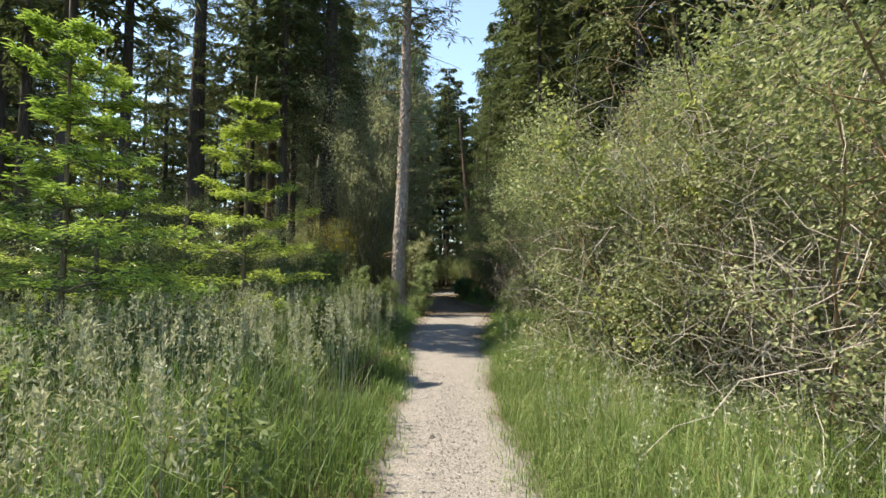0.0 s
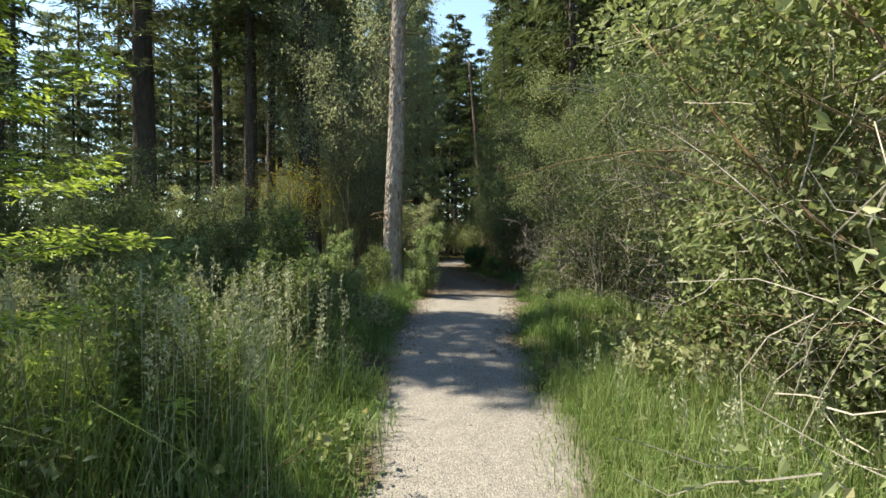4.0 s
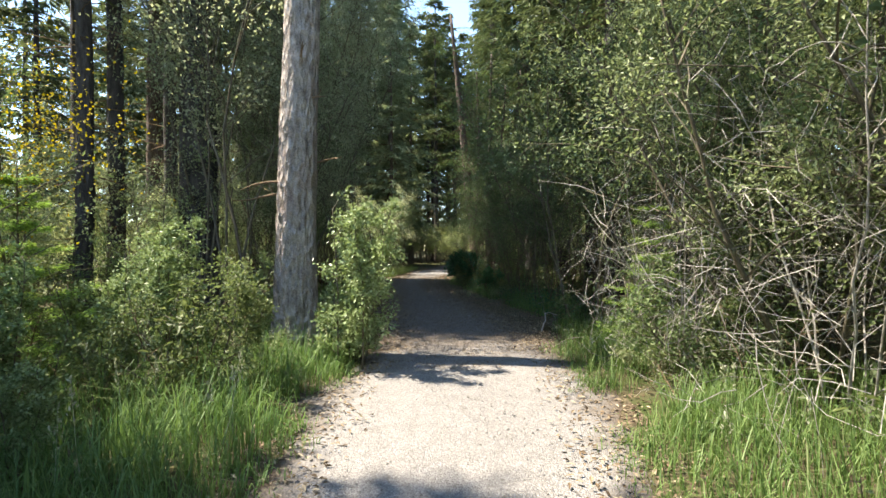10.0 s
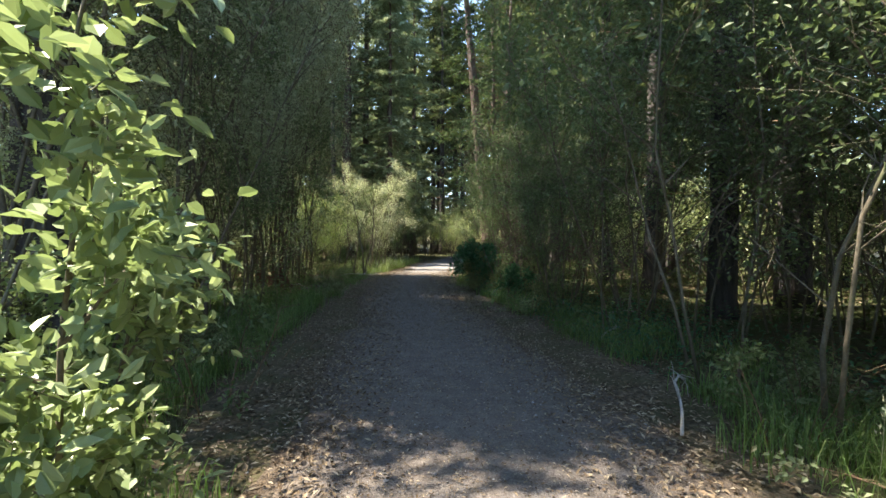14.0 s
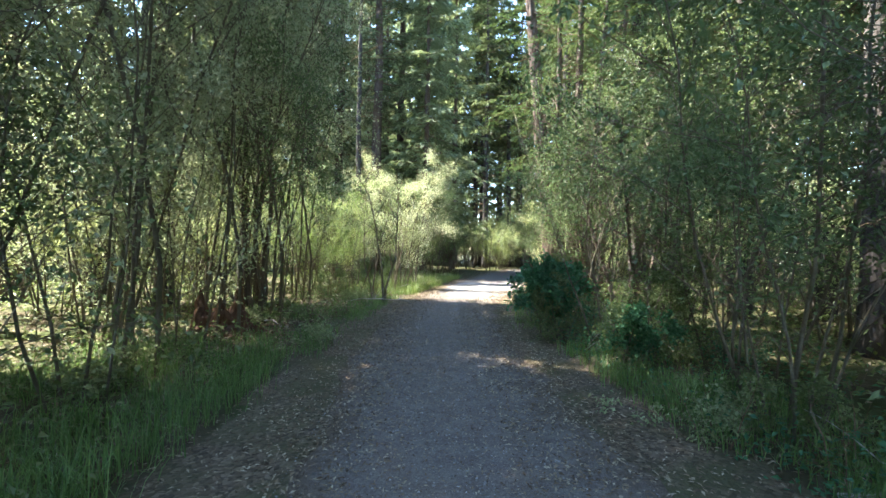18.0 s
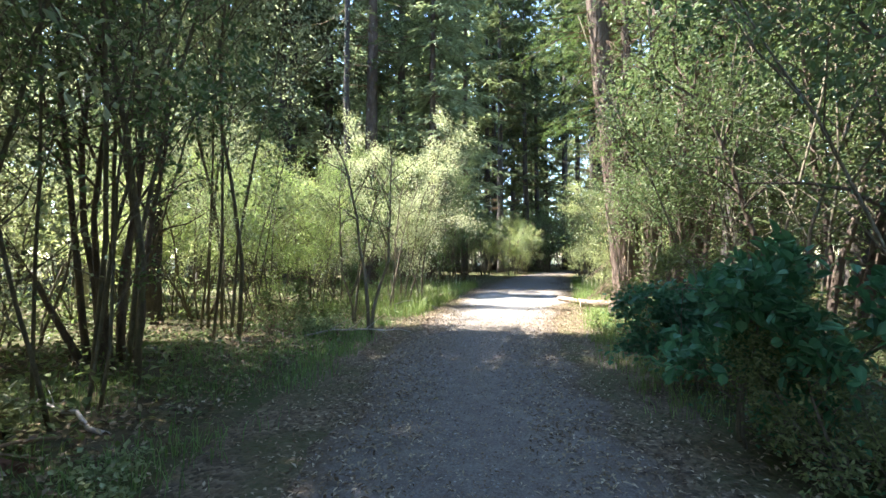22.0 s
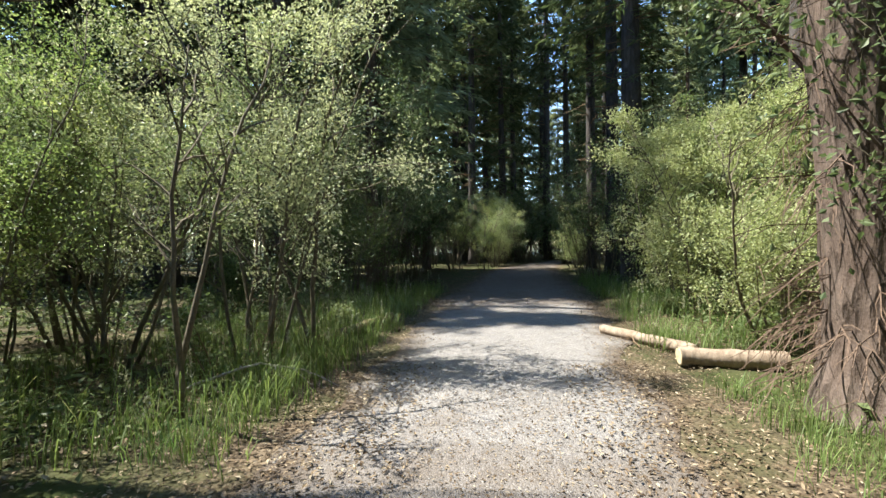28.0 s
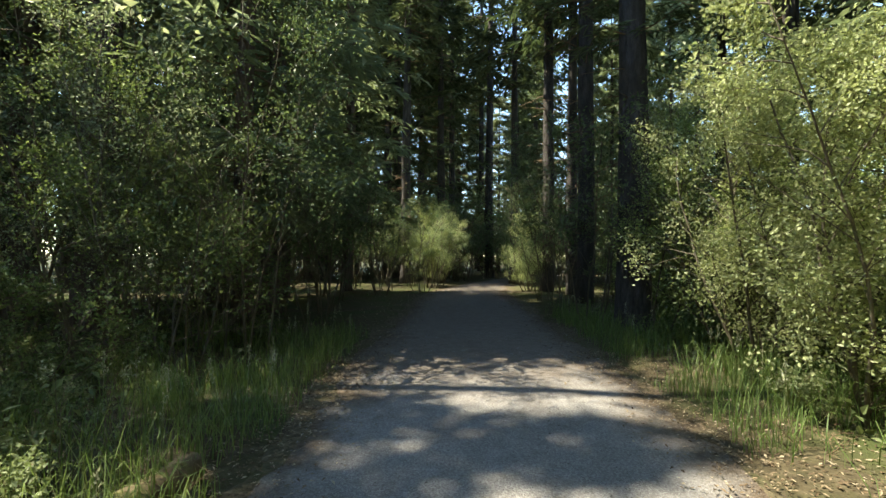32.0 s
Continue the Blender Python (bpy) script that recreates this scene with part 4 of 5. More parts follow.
canopy = [shrub("canopy_tree", "slender tree with a pale airy crown over the path", "tree", 260 + k, h, 3, sp, M_LEAF_AIRY, None, 0.30, 16, 9, 27, (0.066, 0.035), 0.026, 0.27, 0, False, 0.02, 0.03, 0.13, 0.5, ln, G_TH, 0.3, None, True, -0.9)
          for k, (h, sp, ln) in enumerate(((9.4, 0.15, (0.10, 0)), (8.4, 0.20, (0.06, 0.05))))]
first(canopy[0], -3.6, 20.8, 0, 1.2)
first(canopy[1], -3.4, 23.2, 40)
for x, y, a, z in ((-4.6, 22.1, 16, 1.0), (-3.9, 24.9, 20, 1.05), (-4.9, 26.2, 33, 1.05), (-3.9, 27.5, 40, 1.0), (-5.1, 28.6, 7, 1.05), (-4.2, 29.9, 28, 0.95),
                   (-5.3, 31.1, 13, 1.05), (-4.6, 32.4, 10, 1.0), (-5.5, 33.5, 22, 1.0), (-4.9, 35.0, 6, 0.95), (-5.8, 36.0, 30, 0.95), (-6.4, 34.6, 11, 1.0), (-6.3, 29.8, 55, 1.05), (-6.0, 24.4, 74, 1.05)):
    put(canopy[int(a) % 2], x, y, a, z, tall=1.32)
for x, y, a, z in ((3.2, 20.4, 15, 1.2), (3.1, 22.2, 95, 1.25), (3.2, 24.9, 170, 1.2), (2.8, 27.2, 230, 1.25), (2.9, 30.4, 320, 1.2), (2.6, 33.2, 45, 1.15), (2.9, 35.2, 140, 1.15)):
    put(thickets[int(a) % 3], x, y, a, z)
scatter(airy, 8, 217, 21.3, 37.2, 6.0, 10.5, -1, (0.9, 1.15), 1.5)
scatter(thickets, 20, 206, 21.0, 38.0, 1.6, 6.5, 1, (0.8, 1.1), 1.1)
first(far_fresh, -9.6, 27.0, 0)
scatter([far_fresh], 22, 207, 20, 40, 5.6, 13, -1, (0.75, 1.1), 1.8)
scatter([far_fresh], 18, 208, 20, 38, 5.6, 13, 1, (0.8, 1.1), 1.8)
old_willow = shrub("old_willow", "old dark many-trunked willow leaning beside the path", "tree", 140, 6.5, 6, 0.22, M_LEAF_DARK, M_BARK_RED, 0.40, 10, 7, 18, (0.075, 0.042), 0.06, 0.34, 0, False, 0.05, 0.02, 0.12, 0.5, (-0.05, 0.0), G_TH, 0.4)
first(old_willow, 3.3, 37.6, 0)
put(old_willow, 3.6, 34.4, 140, 0.9)
put(old_willow, -5.4, 33.2, 70, 0.8)
# sunlit stretch
scatter(pales[:1] + fresh[:1] + airy, 12, 209, 37.6, 41.6, 3.6, 9.0, -1, (0.75, 1.0), 1.3)
scatter(fresh + bushes, 7, 210, 46, 53, 2.8, 7.0, 1, (0.8, 1.05), 1.4)
# far undergrowth
young_tree = shrub("young_tree", "young single-stemmed tree with sparse leaves", "tree", 130, 4.4, 2, 0.10, M_LEAF, None, 0.4, 10, 6, 12, (0.05, 0.03), 0.034, 0.30, 0, False, 0.05, 0.03, 0.07, 0.5, (0, 0), "", 0.08)
first(young_tree, -2.75, 41.6, 30)
put(young_tree, -3.6, 37.6, 60, 0.9)
put(young_tree, -3.2, 39.3, 130, 0.9)
put(young_tree, -2.9, 36.2, 230, 1.1)
far_bush = shrub("far_bush", "dark undergrowth bush deep in the wood", "bush", 120, 4.5, 3, 0.5, M_LEAF_DARK, None, 0.05, 12, 6, 11, (0.17, 0.095), 0.03, 0.45, 0, False, 0.05, 0.03, 0.2, 0.5, (0, 0), "undergrowth deep in the wood", 0.3, None, False)
first(far_bush, -16, 50)
scatter([far_bush], 55, 230, 6, 72, 12, 34, -1, (0.7, 1.2), 2.2)
scatter([far_bush], 55, 231, -2, 72, 9, 30, 1, (0.7, 1.3), 2.2)
scatter([far_bush], 40, 232, 72, 100, 0.5, 22, -1, (0.9, 1.5), 2.4)
scatter([far_bush], 30, 233, 72, 100, 0.5, 18, 1, (0.9, 1.5), 2.4)
for ob, x, y, a, s in ((pales[0], 2.2, 67.6, 0, 0.9), (pales[0], 0.2, 69.5, 90, 1.0), (far_bush, 2.6, 72.5, 0, 1.2), (far_bush, 5.0, 75.0, 40, 1.3), (far_thickets[0], 3.4, 70.2, 80, 1.0),
                       (far_thickets[1], 6.6, 65.2, 10, 0.9), (far_bush, 8.2, 76.5, 90, 1.3), (far_bush, 7.2, 70.5, 200, 0.9), (far_bush, 0.0, 74.5, 60, 1.3)):
    put(ob, x, y, a, s)
for k, (x, y) in enumerate(((-4.5, 67.0), (-2.6, 68.8), (-1.0, 66.8), (-6.5, 69.5), (1.2, 71.5), (3.0, 74.0), (8.4, 68.6), (10.2, 71.2), (9.0, 73.6))):
    put((far_thickets + [pales[0]])[k % 3], x, y, 70 * k, 1.05)
# the dark end
scatter(far_thickets + thickets[:1], 22, 211, 47.5, 66, 1.6, 8.0, -1, (0.8, 1.1), 1.3)
scatter(far_thickets + thickets[:1], 20, 212, 51, 66, 0.8, 8.0, 1, (0.8, 1.1), 1.3)
scatter(far_thickets, 22, 213, 68, 86, 0.6, 12.0, -1, (0.9, 1.2), 1.8)
scatter(far_thickets, 16, 214, 66, 86, 0.6, 9.0, 1, (0.9, 1.2), 1.8)
scatter(far_thickets, 18, 215, 40, 66, 8, 18, -1, (0.9, 1.2), 2.0)
scatter(far_thickets, 14, 216, 40, 66, 8, 18, 1, (0.9, 1.2), 2.0)


# ---- young firs ----
def fir_sapling(name, label, seed, height, mat):
    """Young fir: open tiers of flat boughs, dark old needles inside, bright new shoots at the tips."""
    r = np.random.default_rng(seed)
    root = thing(name, label, "sapling", "young firs")
    st = wander(r, (0, 0, -0.05), (0, 0, 1), height, 8, 0.03)
    tb, lb, old, cb = Bag(), Bag(), Bag(), Bag()
    tube(tb, st, np.linspace(0.028, 0.005, 8), 6)
    part("trunk", tb, M_STEM, root, smooth=True)
    tiers = 9
    for w in range(tiers):
        f = 0.10 + 0.88 * w / tiers
        p, _ = along(st, f)
        for b in range(5):
            az = 2 * np.pi * (b + r.uniform(0, 0.8)) / 5
            ln = height * 0.38 * (1.06 - f) * r.uniform(0.65, 1.1)
            bp = wander(r, p + np.array([0, 0, r.uniform(-0.03, 0.03)]), (np.cos(az), np.sin(az), 0.22), ln, 5, 0.06, -0.01)
            tube(lb, bp, np.linspace(0.009, 0.002, 5), 3, cap=False)
            needle_spray(old, bp[0], bp[3], r, 40, 0.05, 0.012)
            needle_spray(cb, bp[3], bp[-1], r, 26, 0.06, 0.014)
            for k in range(9):
                p2, d2 = along(bp, 0.18 + 0.8 * k / 9)
                d2 = unit(d2)
                tw = d2 * 0.8 + np.array([-d2[1], d2[0], 0]) * (1 if k % 2 else -1) * 0.8 + np.array([0, 0, 0.02])
                tip = p2 + unit(tw) * ln * 0.38 * (1.1 - k / 11)
                mid = p2 + (tip - p2) * 0.45
                needle_spray(old, p2, mid, r, 10, 0.045, 0.011)
                needle_spray(cb, mid, tip, r, 20, 0.055, 0.015)
    part("branch_frame", lb, M_STEM, root, kind="stuff")
    part("old_needles", old, M_NEEDLE_OLD, root, "dark older needles")
    part("crown", cb, mat, root, "soft new needles")
    return root


fir = fir_sapling("fir_sapling", "young fir with bright fresh green needles", 110, 3.1, M_NEEDLE_NEW)
first(fir, -4.05, 5.0, 0, 1.5)
put(fir, -3.05, 7.1, 120, 1.0)
put(fir, -5.6, 7.6, 220, 1.2)
put(fir, -4.3, 17.2, 30, 0.55)
put(fir, 3.1, 18.6, 200, 0.5)

# ---- dead snag among the left-hand trees ----
snag = thing("dead_snag", "thin pale dead tree with broken top and bare limbs", "tree", at=pose(-11.6, 39.5, 0))
r = np.random.default_rng(77)
for pts, rad, nm in ((((0, 0, -0.2), (0.1, 0, 5.0), (0.55, 0, 8.6), (0.85, 0, 11.6), (1.35, 0, 13.4), (1.75, 0, 14.5)), (0.16, 0.14, 0.12, 0.10, 0.07, 0.03), "trunk"),
                     (((0.85, 0, 11.6), (1.9, -0.1, 12.1), (3.3, -0.1, 12.0), (4.3, -0.2, 11.7)), (0.05, 0.04, 0.03, 0.015), "limb"),
                     (((0.7, 0, 10.6), (1.7, 0.2, 10.8), (3.0, 0.3, 10.6)), (0.035, 0.025, 0.01), "limb"),
                     (((0.5, 0, 8.4), (-0.6, 0.2, 9.2), (-1.4, 0.4, 9.6)), (0.035, 0.025, 0.01), "limb")):
    bag = Bag()
    tube(bag, pts, rad, 8, 0.05, r)
    part(nm, bag, M_TWIG, snag, smooth=True)

# ---- shaggy conifer where the path comes out into the sun ----
def shaggy_conifer(seed):
    """Several leaning trunks clothed in drooping dead twigs, dark sprays above."""
    r = np.random.default_rng(seed)
    root = thing("shaggy_conifer", "old many-trunked conifer shaggy with dead brown twigs", "tree", at=pose(2.55, 39.3, -0.05))
    skirt, boughs, sprays = Bag(), Bag(), Bag()
    for bx, by, girth, tall, lx in ((0, 0, 0.34, 15, -0.10), (0.62, 0.45, 0.24, 13, 0.02), (0.85, -0.35, 0.19, 11, 0.07), (1.35, 0.25, 0.22, 12, 0.10), (0.3, 0.75, 0.2, 12, -0.02)):
        z = np.concatenate([np.linspace(-0.1, 1.0, 8), np.linspace(1.3, tall, 16)])
        line = np.stack([bx + lx * z + np.cumsum(r.standard_normal(24)) * 0.012, by + np.cumsum(r.standard_normal(24)) * 0.012, z], 1)
        rad = girth * (1 - 0.8 * np.clip(z / tall, 0, 1)) * (1 + 0.7 * np.exp(-np.clip(z, 0, 99) / 0.3))
        b = Bag()
        tube(b, line, rad, 18, 0.07, r)
        part("trunk", b, M_BARK_RED, root, smooth=True)
        for k in range(150):
            f = r.uniform(0.2, 0.78)
            p, _ = along(line, f)
            az = r.uniform(0, 2 * np.pi)
            ln = r.uniform(0.35, 1.15)
            tw = wander(r, p, (np.cos(az), np.sin(az), r.uniform(-0.3, 0.4)), ln, 5, 0.2, -0.16)
            tube(skirt, tw, np.linspace(0.010, 0.003, 5), 3, cap=False)
            for q in range(5):
                p2, d2 = along(tw, r.uniform(0.2, 1.0) * 0.99)
                tube(skirt, wander(r, p2, unit(d2) + r.standard_normal(3) * 0.5 + np.array([0, 0, -0.7]), r.uniform(0.15, 0.5), 3, 0.2), [0.005, 0.004, 0.002], 3, cap=False)
        for k in range(34):
            f = r.uniform(0.52, 0.98)
            p, _ = along(line, f)
            az = r.uniform(0, 2 * np.pi)
            ln = 2.3 * (1.15 - f) * r.uniform(0.8, 1.5) + 0.4
            bw = wander(r, p, (np.cos(az), np.sin(az), 0.1), ln, 5, 0.1, -0.07)
            tube(boughs, bw, np.linspace(0.025, 0.005, 5), 3, cap=False)
            for q in range(7):
                p2, d2 = along(bw, 0.25 + 0.74 * q / 7)
                d2 = unit(d2)
                tip = p2 + (d2 * 0.7 + np.array([-d2[1], d2[0], -0.5]) * (1 if q % 2 else -1) * np.array([1, 1, 0]) + np.array([0, 0, -0.35])) * 0.55
                needle_spray(sprays, p2, tip, r, 34, 0.085, 0.016)
    part("twig_skirt", skirt, M_TWIG_DARK, root, "drooping dead brown twigs", kind="stuff")
    part("bough_frame", boughs, M_TWIG_BROWN, root, kind="stuff")
    part("crown", sprays, M_NEEDLE_OLD, root)


shaggy_conifer(88)

# ---- logs, stump ----
r = np.random.default_rng(41)


def log(name, label, a, b, radius, mat, end_mat, seed):
    r = np.random.default_rng(seed)
    root = thing(name, label, "log", "logs edging the path")
    a, b = np.array(a, float), np.array(b, float)
    pts = np.array([a + (b - a) * f + r.standard_normal(3) * 0.012 * np.array([1, 1, 0.5]) for f in np.linspace(0, 1, 9)])
    bag = Bag()
    tube(bag, pts, radius * r.uniform(0.92, 1.06, 9), 14, 0.025, r, cap=False)
    part("bark", bag, mat, root, smooth=True)
    for p, q in ((pts[0], pts[1]), (pts[-1], pts[-2])):
        e = Bag()
        d = unit(p - q)
        tube(e, [p - d * 0.02, p + d * 0.004, p + d * 0.008], [radius * 0.9, radius * 0.93, radius * 0.86], 14)
        part("sawn_end", e, end_mat, root)
    return root


log("edge_log", "weathered barkless log lying along the gravel edge", (1.42, 42.95, 0.065), (2.12, 41.45, 0.065), 0.075, M_LOG, M_CUT, 1)
log("edge_log", "short pale sawn log in the grass by the path", (1.70, 41.02, 0.10), (2.75, 40.72, 0.10), 0.105, M_LOG, M_CUT, 2)
log("mossy_log", "rotten log with yellow-green moss beside the path", (-2.75, 41.9, 0.09), (-2.05, 44.0, 0.08), 0.11, M_MOSSLOG, M_MOSSLOG, 3)

stump = thing("tree_stump", "rotten reddish tree stump with splintered top", "stump", at=pose(-4.5, 30.3, ground_height(-4.5, 30.3)))
sb, sides = Bag(), 40
ang = np.linspace(0, 2 * np.pi, sides, endpoint=False)
spire = 0.62 * np.exp(-((ang - 1.1) / 0.30) ** 2) + 0.40 * np.exp(-((ang - 3.7) / 0.38) ** 2) + 0.24 * np.exp(-((ang - 5.2) / 0.22) ** 2) + 0.10 * r.uniform(0, 1, sides)
lobe = 1 + 0.13 * np.sin(ang * 5 + 0.7) + 0.07 * np.sin(ang * 11 + 2.0)
rings = []
for f, rad in ((-0.15, 0.60), (0.0, 0.52), (0.2, 0.44), (0.45, 0.40), (0.7, 0.38), (0.88, 0.36), (1.0, 0.34)):
    rr = rad * lobe * (1 + 0.05 * r.standard_normal(sides))
    top = 0.34 + spire
    rings.append(np.stack([np.cos(ang) * rr, np.sin(ang) * rr, f * top], 1))
for f, rad in ((0.93, 0.27), (0.5, 0.20), (0.3, 0.1)):
    rr = rad * lobe * (1 + 0.06 * r.standard_normal(sides))
    rings.append(np.stack([np.cos(ang) * rr, np.sin(ang) * rr, f * (0.34 + spire * (0.8 if rad > 0.2 else 0.2))], 1))
j = np.arange(sides)
q = np.concatenate([np.stack([k * sides + j, k * sides + (j + 1) % sides, (k + 1) * sides + (j + 1) % sides, (k + 1) * sides + j], 1) for k in range(len(rings) - 1)])
sb.add(np.concatenate(rings), [((len(rings) - 1) * sides, (len(rings) - 1) * sides + m, (len(rings) - 1) * sides + m + 1) for m in range(1, sides - 1)], q)
part("stump_body", sb, M_STUMP, stump)
for k in range(5):
    b = Bag()
    az = 2 * np.pi * k / 5 + 0.4
    tube(b, [(np.cos(az) * 0.3, np.sin(az) * 0.3, 0.16), (np.cos(az) * 0.55, np.sin(az) * 0.55, 0.05), (np.cos(az) * 0.85, np.sin(az) * 0.85, -0.03)], [0.11, 0.08, 0.04], 7, 0.08, r)
    part("root", b, M_STUMP, stump, smooth=True)


# ---- fallen branches ----
def fallen(x, y, turn, length, thick, seed, lift=0.1, mat=None):
    """A dead branch lying on the ground, forked, with broken side twigs."""
    r = np.random.default_rng(seed)
    root = thing("fallen_branch", "dead grey branch lying in the undergrowth", "branch", "fallen branches", at=pose(x, y, ground_height(x, y), 0, 0, turn))
    line = np.array([(f * length, 0.12 * length * math.sin(f * 2.6) * r.uniform(0.5, 1), thick + lift * 4 * f * (1 - f)) for f in np.linspace(0, 1, 9)])
    line[:, 1:] += r.standard_normal((9, 2)) * 0.012 * length
    line[:, 2] = np.maximum(line[:, 2], thick * 0.6)
    bag = Bag()
    tube(bag, line, np.linspace(thick, thick * 0.35, 9), 7, 0.06, r)
    part("stem", bag, mat or M_TWIG, root, smooth=True)
    for k in range(6):
        p, d = along(line, r.uniform(0.2, 0.95))
        b = Bag()
        tube(b, wander(r, p, unit(d) + r.standard_normal(3) * np.array([0.5, 0.7, 0.3]) + np.array([0, 0, 0.25]), length * r.uniform(0.15, 0.35), 5, 0.2, -0.03), np.linspace(thick * 0.4, thick * 0.1, 5), 4)
        part("twig", b, mat or M_TWIG, root)


for k, (x, y, a, ln, th, lf) in enumerate(((-4.6, 9.2, 25, 2.6, 0.022, 0.25), (-4.4, 9.6, 8, 2.0, 0.014, 0.2), (1.9, 9.6, 20, 1.5, 0.012, 0.15), (2.3, 10.3, -25, 1.7, 0.015, 0.2), (2.2, 25.6, 10, 2.2, 0.02, 0.12),
                                          (2.5, 24.0, 40, 1.6, 0.016, 0.1), (-2.6, 25.4, 100, 1.0, 0.012, 0.05), (1.5, 29.9, -20, 1.5, 0.012, 0.3), (1.7, 30.3, 30, 1.3, 0.01, 0.3), (-4.6, 29.3, 60, 1.8, 0.03, 0.1),
                                          (-3.7, 31.2, 150, 1.6, 0.02, 0.1), (-3.8, 35.4, 20, 1.8, 0.018, 0.1), (2.2, 38.4, -30, 1.2, 0.015, 0.1), (-3.6, 39.9, 10, 1.6, 0.016, 0.25), (2.0, 20.6, 60, 1.4, 0.014, 0.25), (1.6, 41.9, 80, 0.8, 0.01, 0.05))):
    fallen(x, y, a, ln, th, 600 + k, lf, M_TWIG if k % 3 else M_TWIG_BROWN)


# ---- grass, litter and gravel ----
def blades(name, label, seed, n, y0, y1, side, near, far, height, width, mat, power=1.6, heads=0, head_mat=None, short=0.7, clump=0.25):
    """A stretch of grass: single bent blades in tufts, shorter beside the path."""
    r = np.random.default_rng(seed)
    tufts = max(8, n // 9)
    ty = r.uniform(y0, y1, tufts)
    to = near + (far - near) * r.uniform(0, 1, tufts) ** power
    tx = middle(ty) + side * (half(ty) + to)
    keep = np.sin(tx * 2.1 + 1.7 * np.sin(ty * 1.3)) + np.sin(ty * 1.9 + seed) > -1.1
    tx, ty = tx[keep], ty[keep]
    th = r.uniform(0.42, 1.12, len(tx))
    i = r.integers(len(tx), size=n)
    x = tx[i] + r.standard_normal(n) * clump * 0.4
    y = ty[i] + r.standard_normal(n) * clump * 0.4
    off = side * (x - middle(y)) - half(y)
    ok = off > -0.2
    x, y, off, i = x[ok], y[ok], off[ok], i[ok]
    n = len(x)
    h = height * th[i] * r.uniform(0.55, 1.15, n) * np.clip(0.22 + off / short, 0.22, 1.0)
    az = r.uniform(0, 2 * np.pi, n)
    bend = h * r.uniform(0.15, 1.15, n) ** 1.3
    base = np.stack([x, y, ground_height(x, y) - 0.03], 1)
    out = np.stack([np.cos(az), np.sin(az), np.zeros(n)], 1)
    s = np.stack([-np.sin(az), np.cos(az), np.zeros(n)], 1) * (width * r.uniform(0.6, 1.3, n) * 0.5)[:, None]
    up = np.array([0, 0, 1.0])
    p1 = base + up * (h * 0.45)[:, None] + out * (bend * 0.15)[:, None]
    p2 = base + up * (h * 0.82)[:, None] + out * (bend * 0.5)[:, None]
    p3 = base + up * (h * 0.97 - 0.25 * bend)[:, None] + out * bend[:, None]
    v = np.stack([base - s, base + s, p1 - s * 0.9, p1 + s * 0.9, p2 - s * 0.6, p2 + s * 0.6, p3], 1)
    f = np.array([[0, 1, 3], [0, 3, 2], [2, 3, 5], [2, 5, 4], [4, 5, 6]])
    b = Bag()
    b.add(v.reshape(-1, 3), (np.arange(n)[:, None, None] * 7 + f).reshape(-1, 3))
    ob = new(name, b.mesh(name, mat))
    tagged(ob, label, "grass", "", "stuff")
    if heads:
        hb = Bag()
        k = r.choice(np.where(off > 0.35)[0], heads)
        for m in k:
            top = base[m] + up * height * r.uniform(0.95, 1.35) + out[m] * bend[m] * 0.5
            stalk = np.stack([base[m], (base[m] + top) / 2 + out[m] * bend[m] * 0.08, top])
            tube(hb, stalk, [0.0022, 0.0018, 0.0012], 3, cap=False)
            c = 26
            fz = r.uniform(0, 1, (c, 1))
            pos = top - up * 0.2 * fz + r.standard_normal((c, 3)) * 0.012 * (0.4 + fz)
            leaves(hb, pos, r.standard_normal((c, 3)) * 0.6 + np.array([0, 0, 1.0]), 0.032, 0.012, r, 0.2)
        ob = new(name, hb.mesh(name, head_mat or M_SEED))
        tagged(ob, "pale feathery seed heads of tall grass", "grass", "", "stuff")


blades("grass", "tall lush meadow grass beside the path", 301, 34000, -1, 9.5, -1, 0.0, 5.0, 1.0, 0.008, M_GRASS, 1.15, 1300, None, 1.7)
blades("grass", "pale seeding grass among green stems", 302, 4500, -1, 9.5, -1, 0.7, 5.0, 1.1, 0.005, M_GRASS_PALE, 1.2, 300, None, 1.6)
blades("grass", "lush green grass under the bramble bank", 303, 30000, -1, 10, 1, 0.0, 2.8, 0.66, 0.006, M_GRASS, 1.1, 60, None, 1.0, 0.35)
blades("grass", "pale fine grass on the sunny bank", 313, 14000, -1, 10, 1, 0.1, 2.6, 0.62, 0.004, M_GRASS_PALE, 1.1, 160, None, 0.9, 0.35)
blades("grass", "dry straw among the green grass", 304, 3500, -1, 12, 1, 0.8, 2.8, 0.5, 0.004, M_DRYGRASS, 1.0)
blades("grass", "shaded tall grass and weeds on the bank", 305, 22000, 9, 20.5, -1, 0.0, 4.5, 0.62, 0.009, M_GRASS, 1.4, 120)
blades("grass", "fresh grass beside the gravel", 306, 14000, 9.5, 20.5, 1, 0.0, 2.6, 0.5, 0.008, M_GRASS, 1.4, 30)
blades("grass", "soft shaded grass at the thicket's foot", 307, 9000, 20, 29, -1, 1.1, 3.6, 0.42, 0.008, M_GRASS, 1.3)
blades("grass", "soft shaded grass at the thicket's foot", 308, 7000, 20, 30, 1, 0.95, 2.4, 0.36, 0.008, M_GRASS, 1.3)
blades("grass", "short grass under the thin trees", 309, 6000, 29, 39, -1, 0.7, 3.4, 0.24, 0.007, M_GRASS, 1.2)
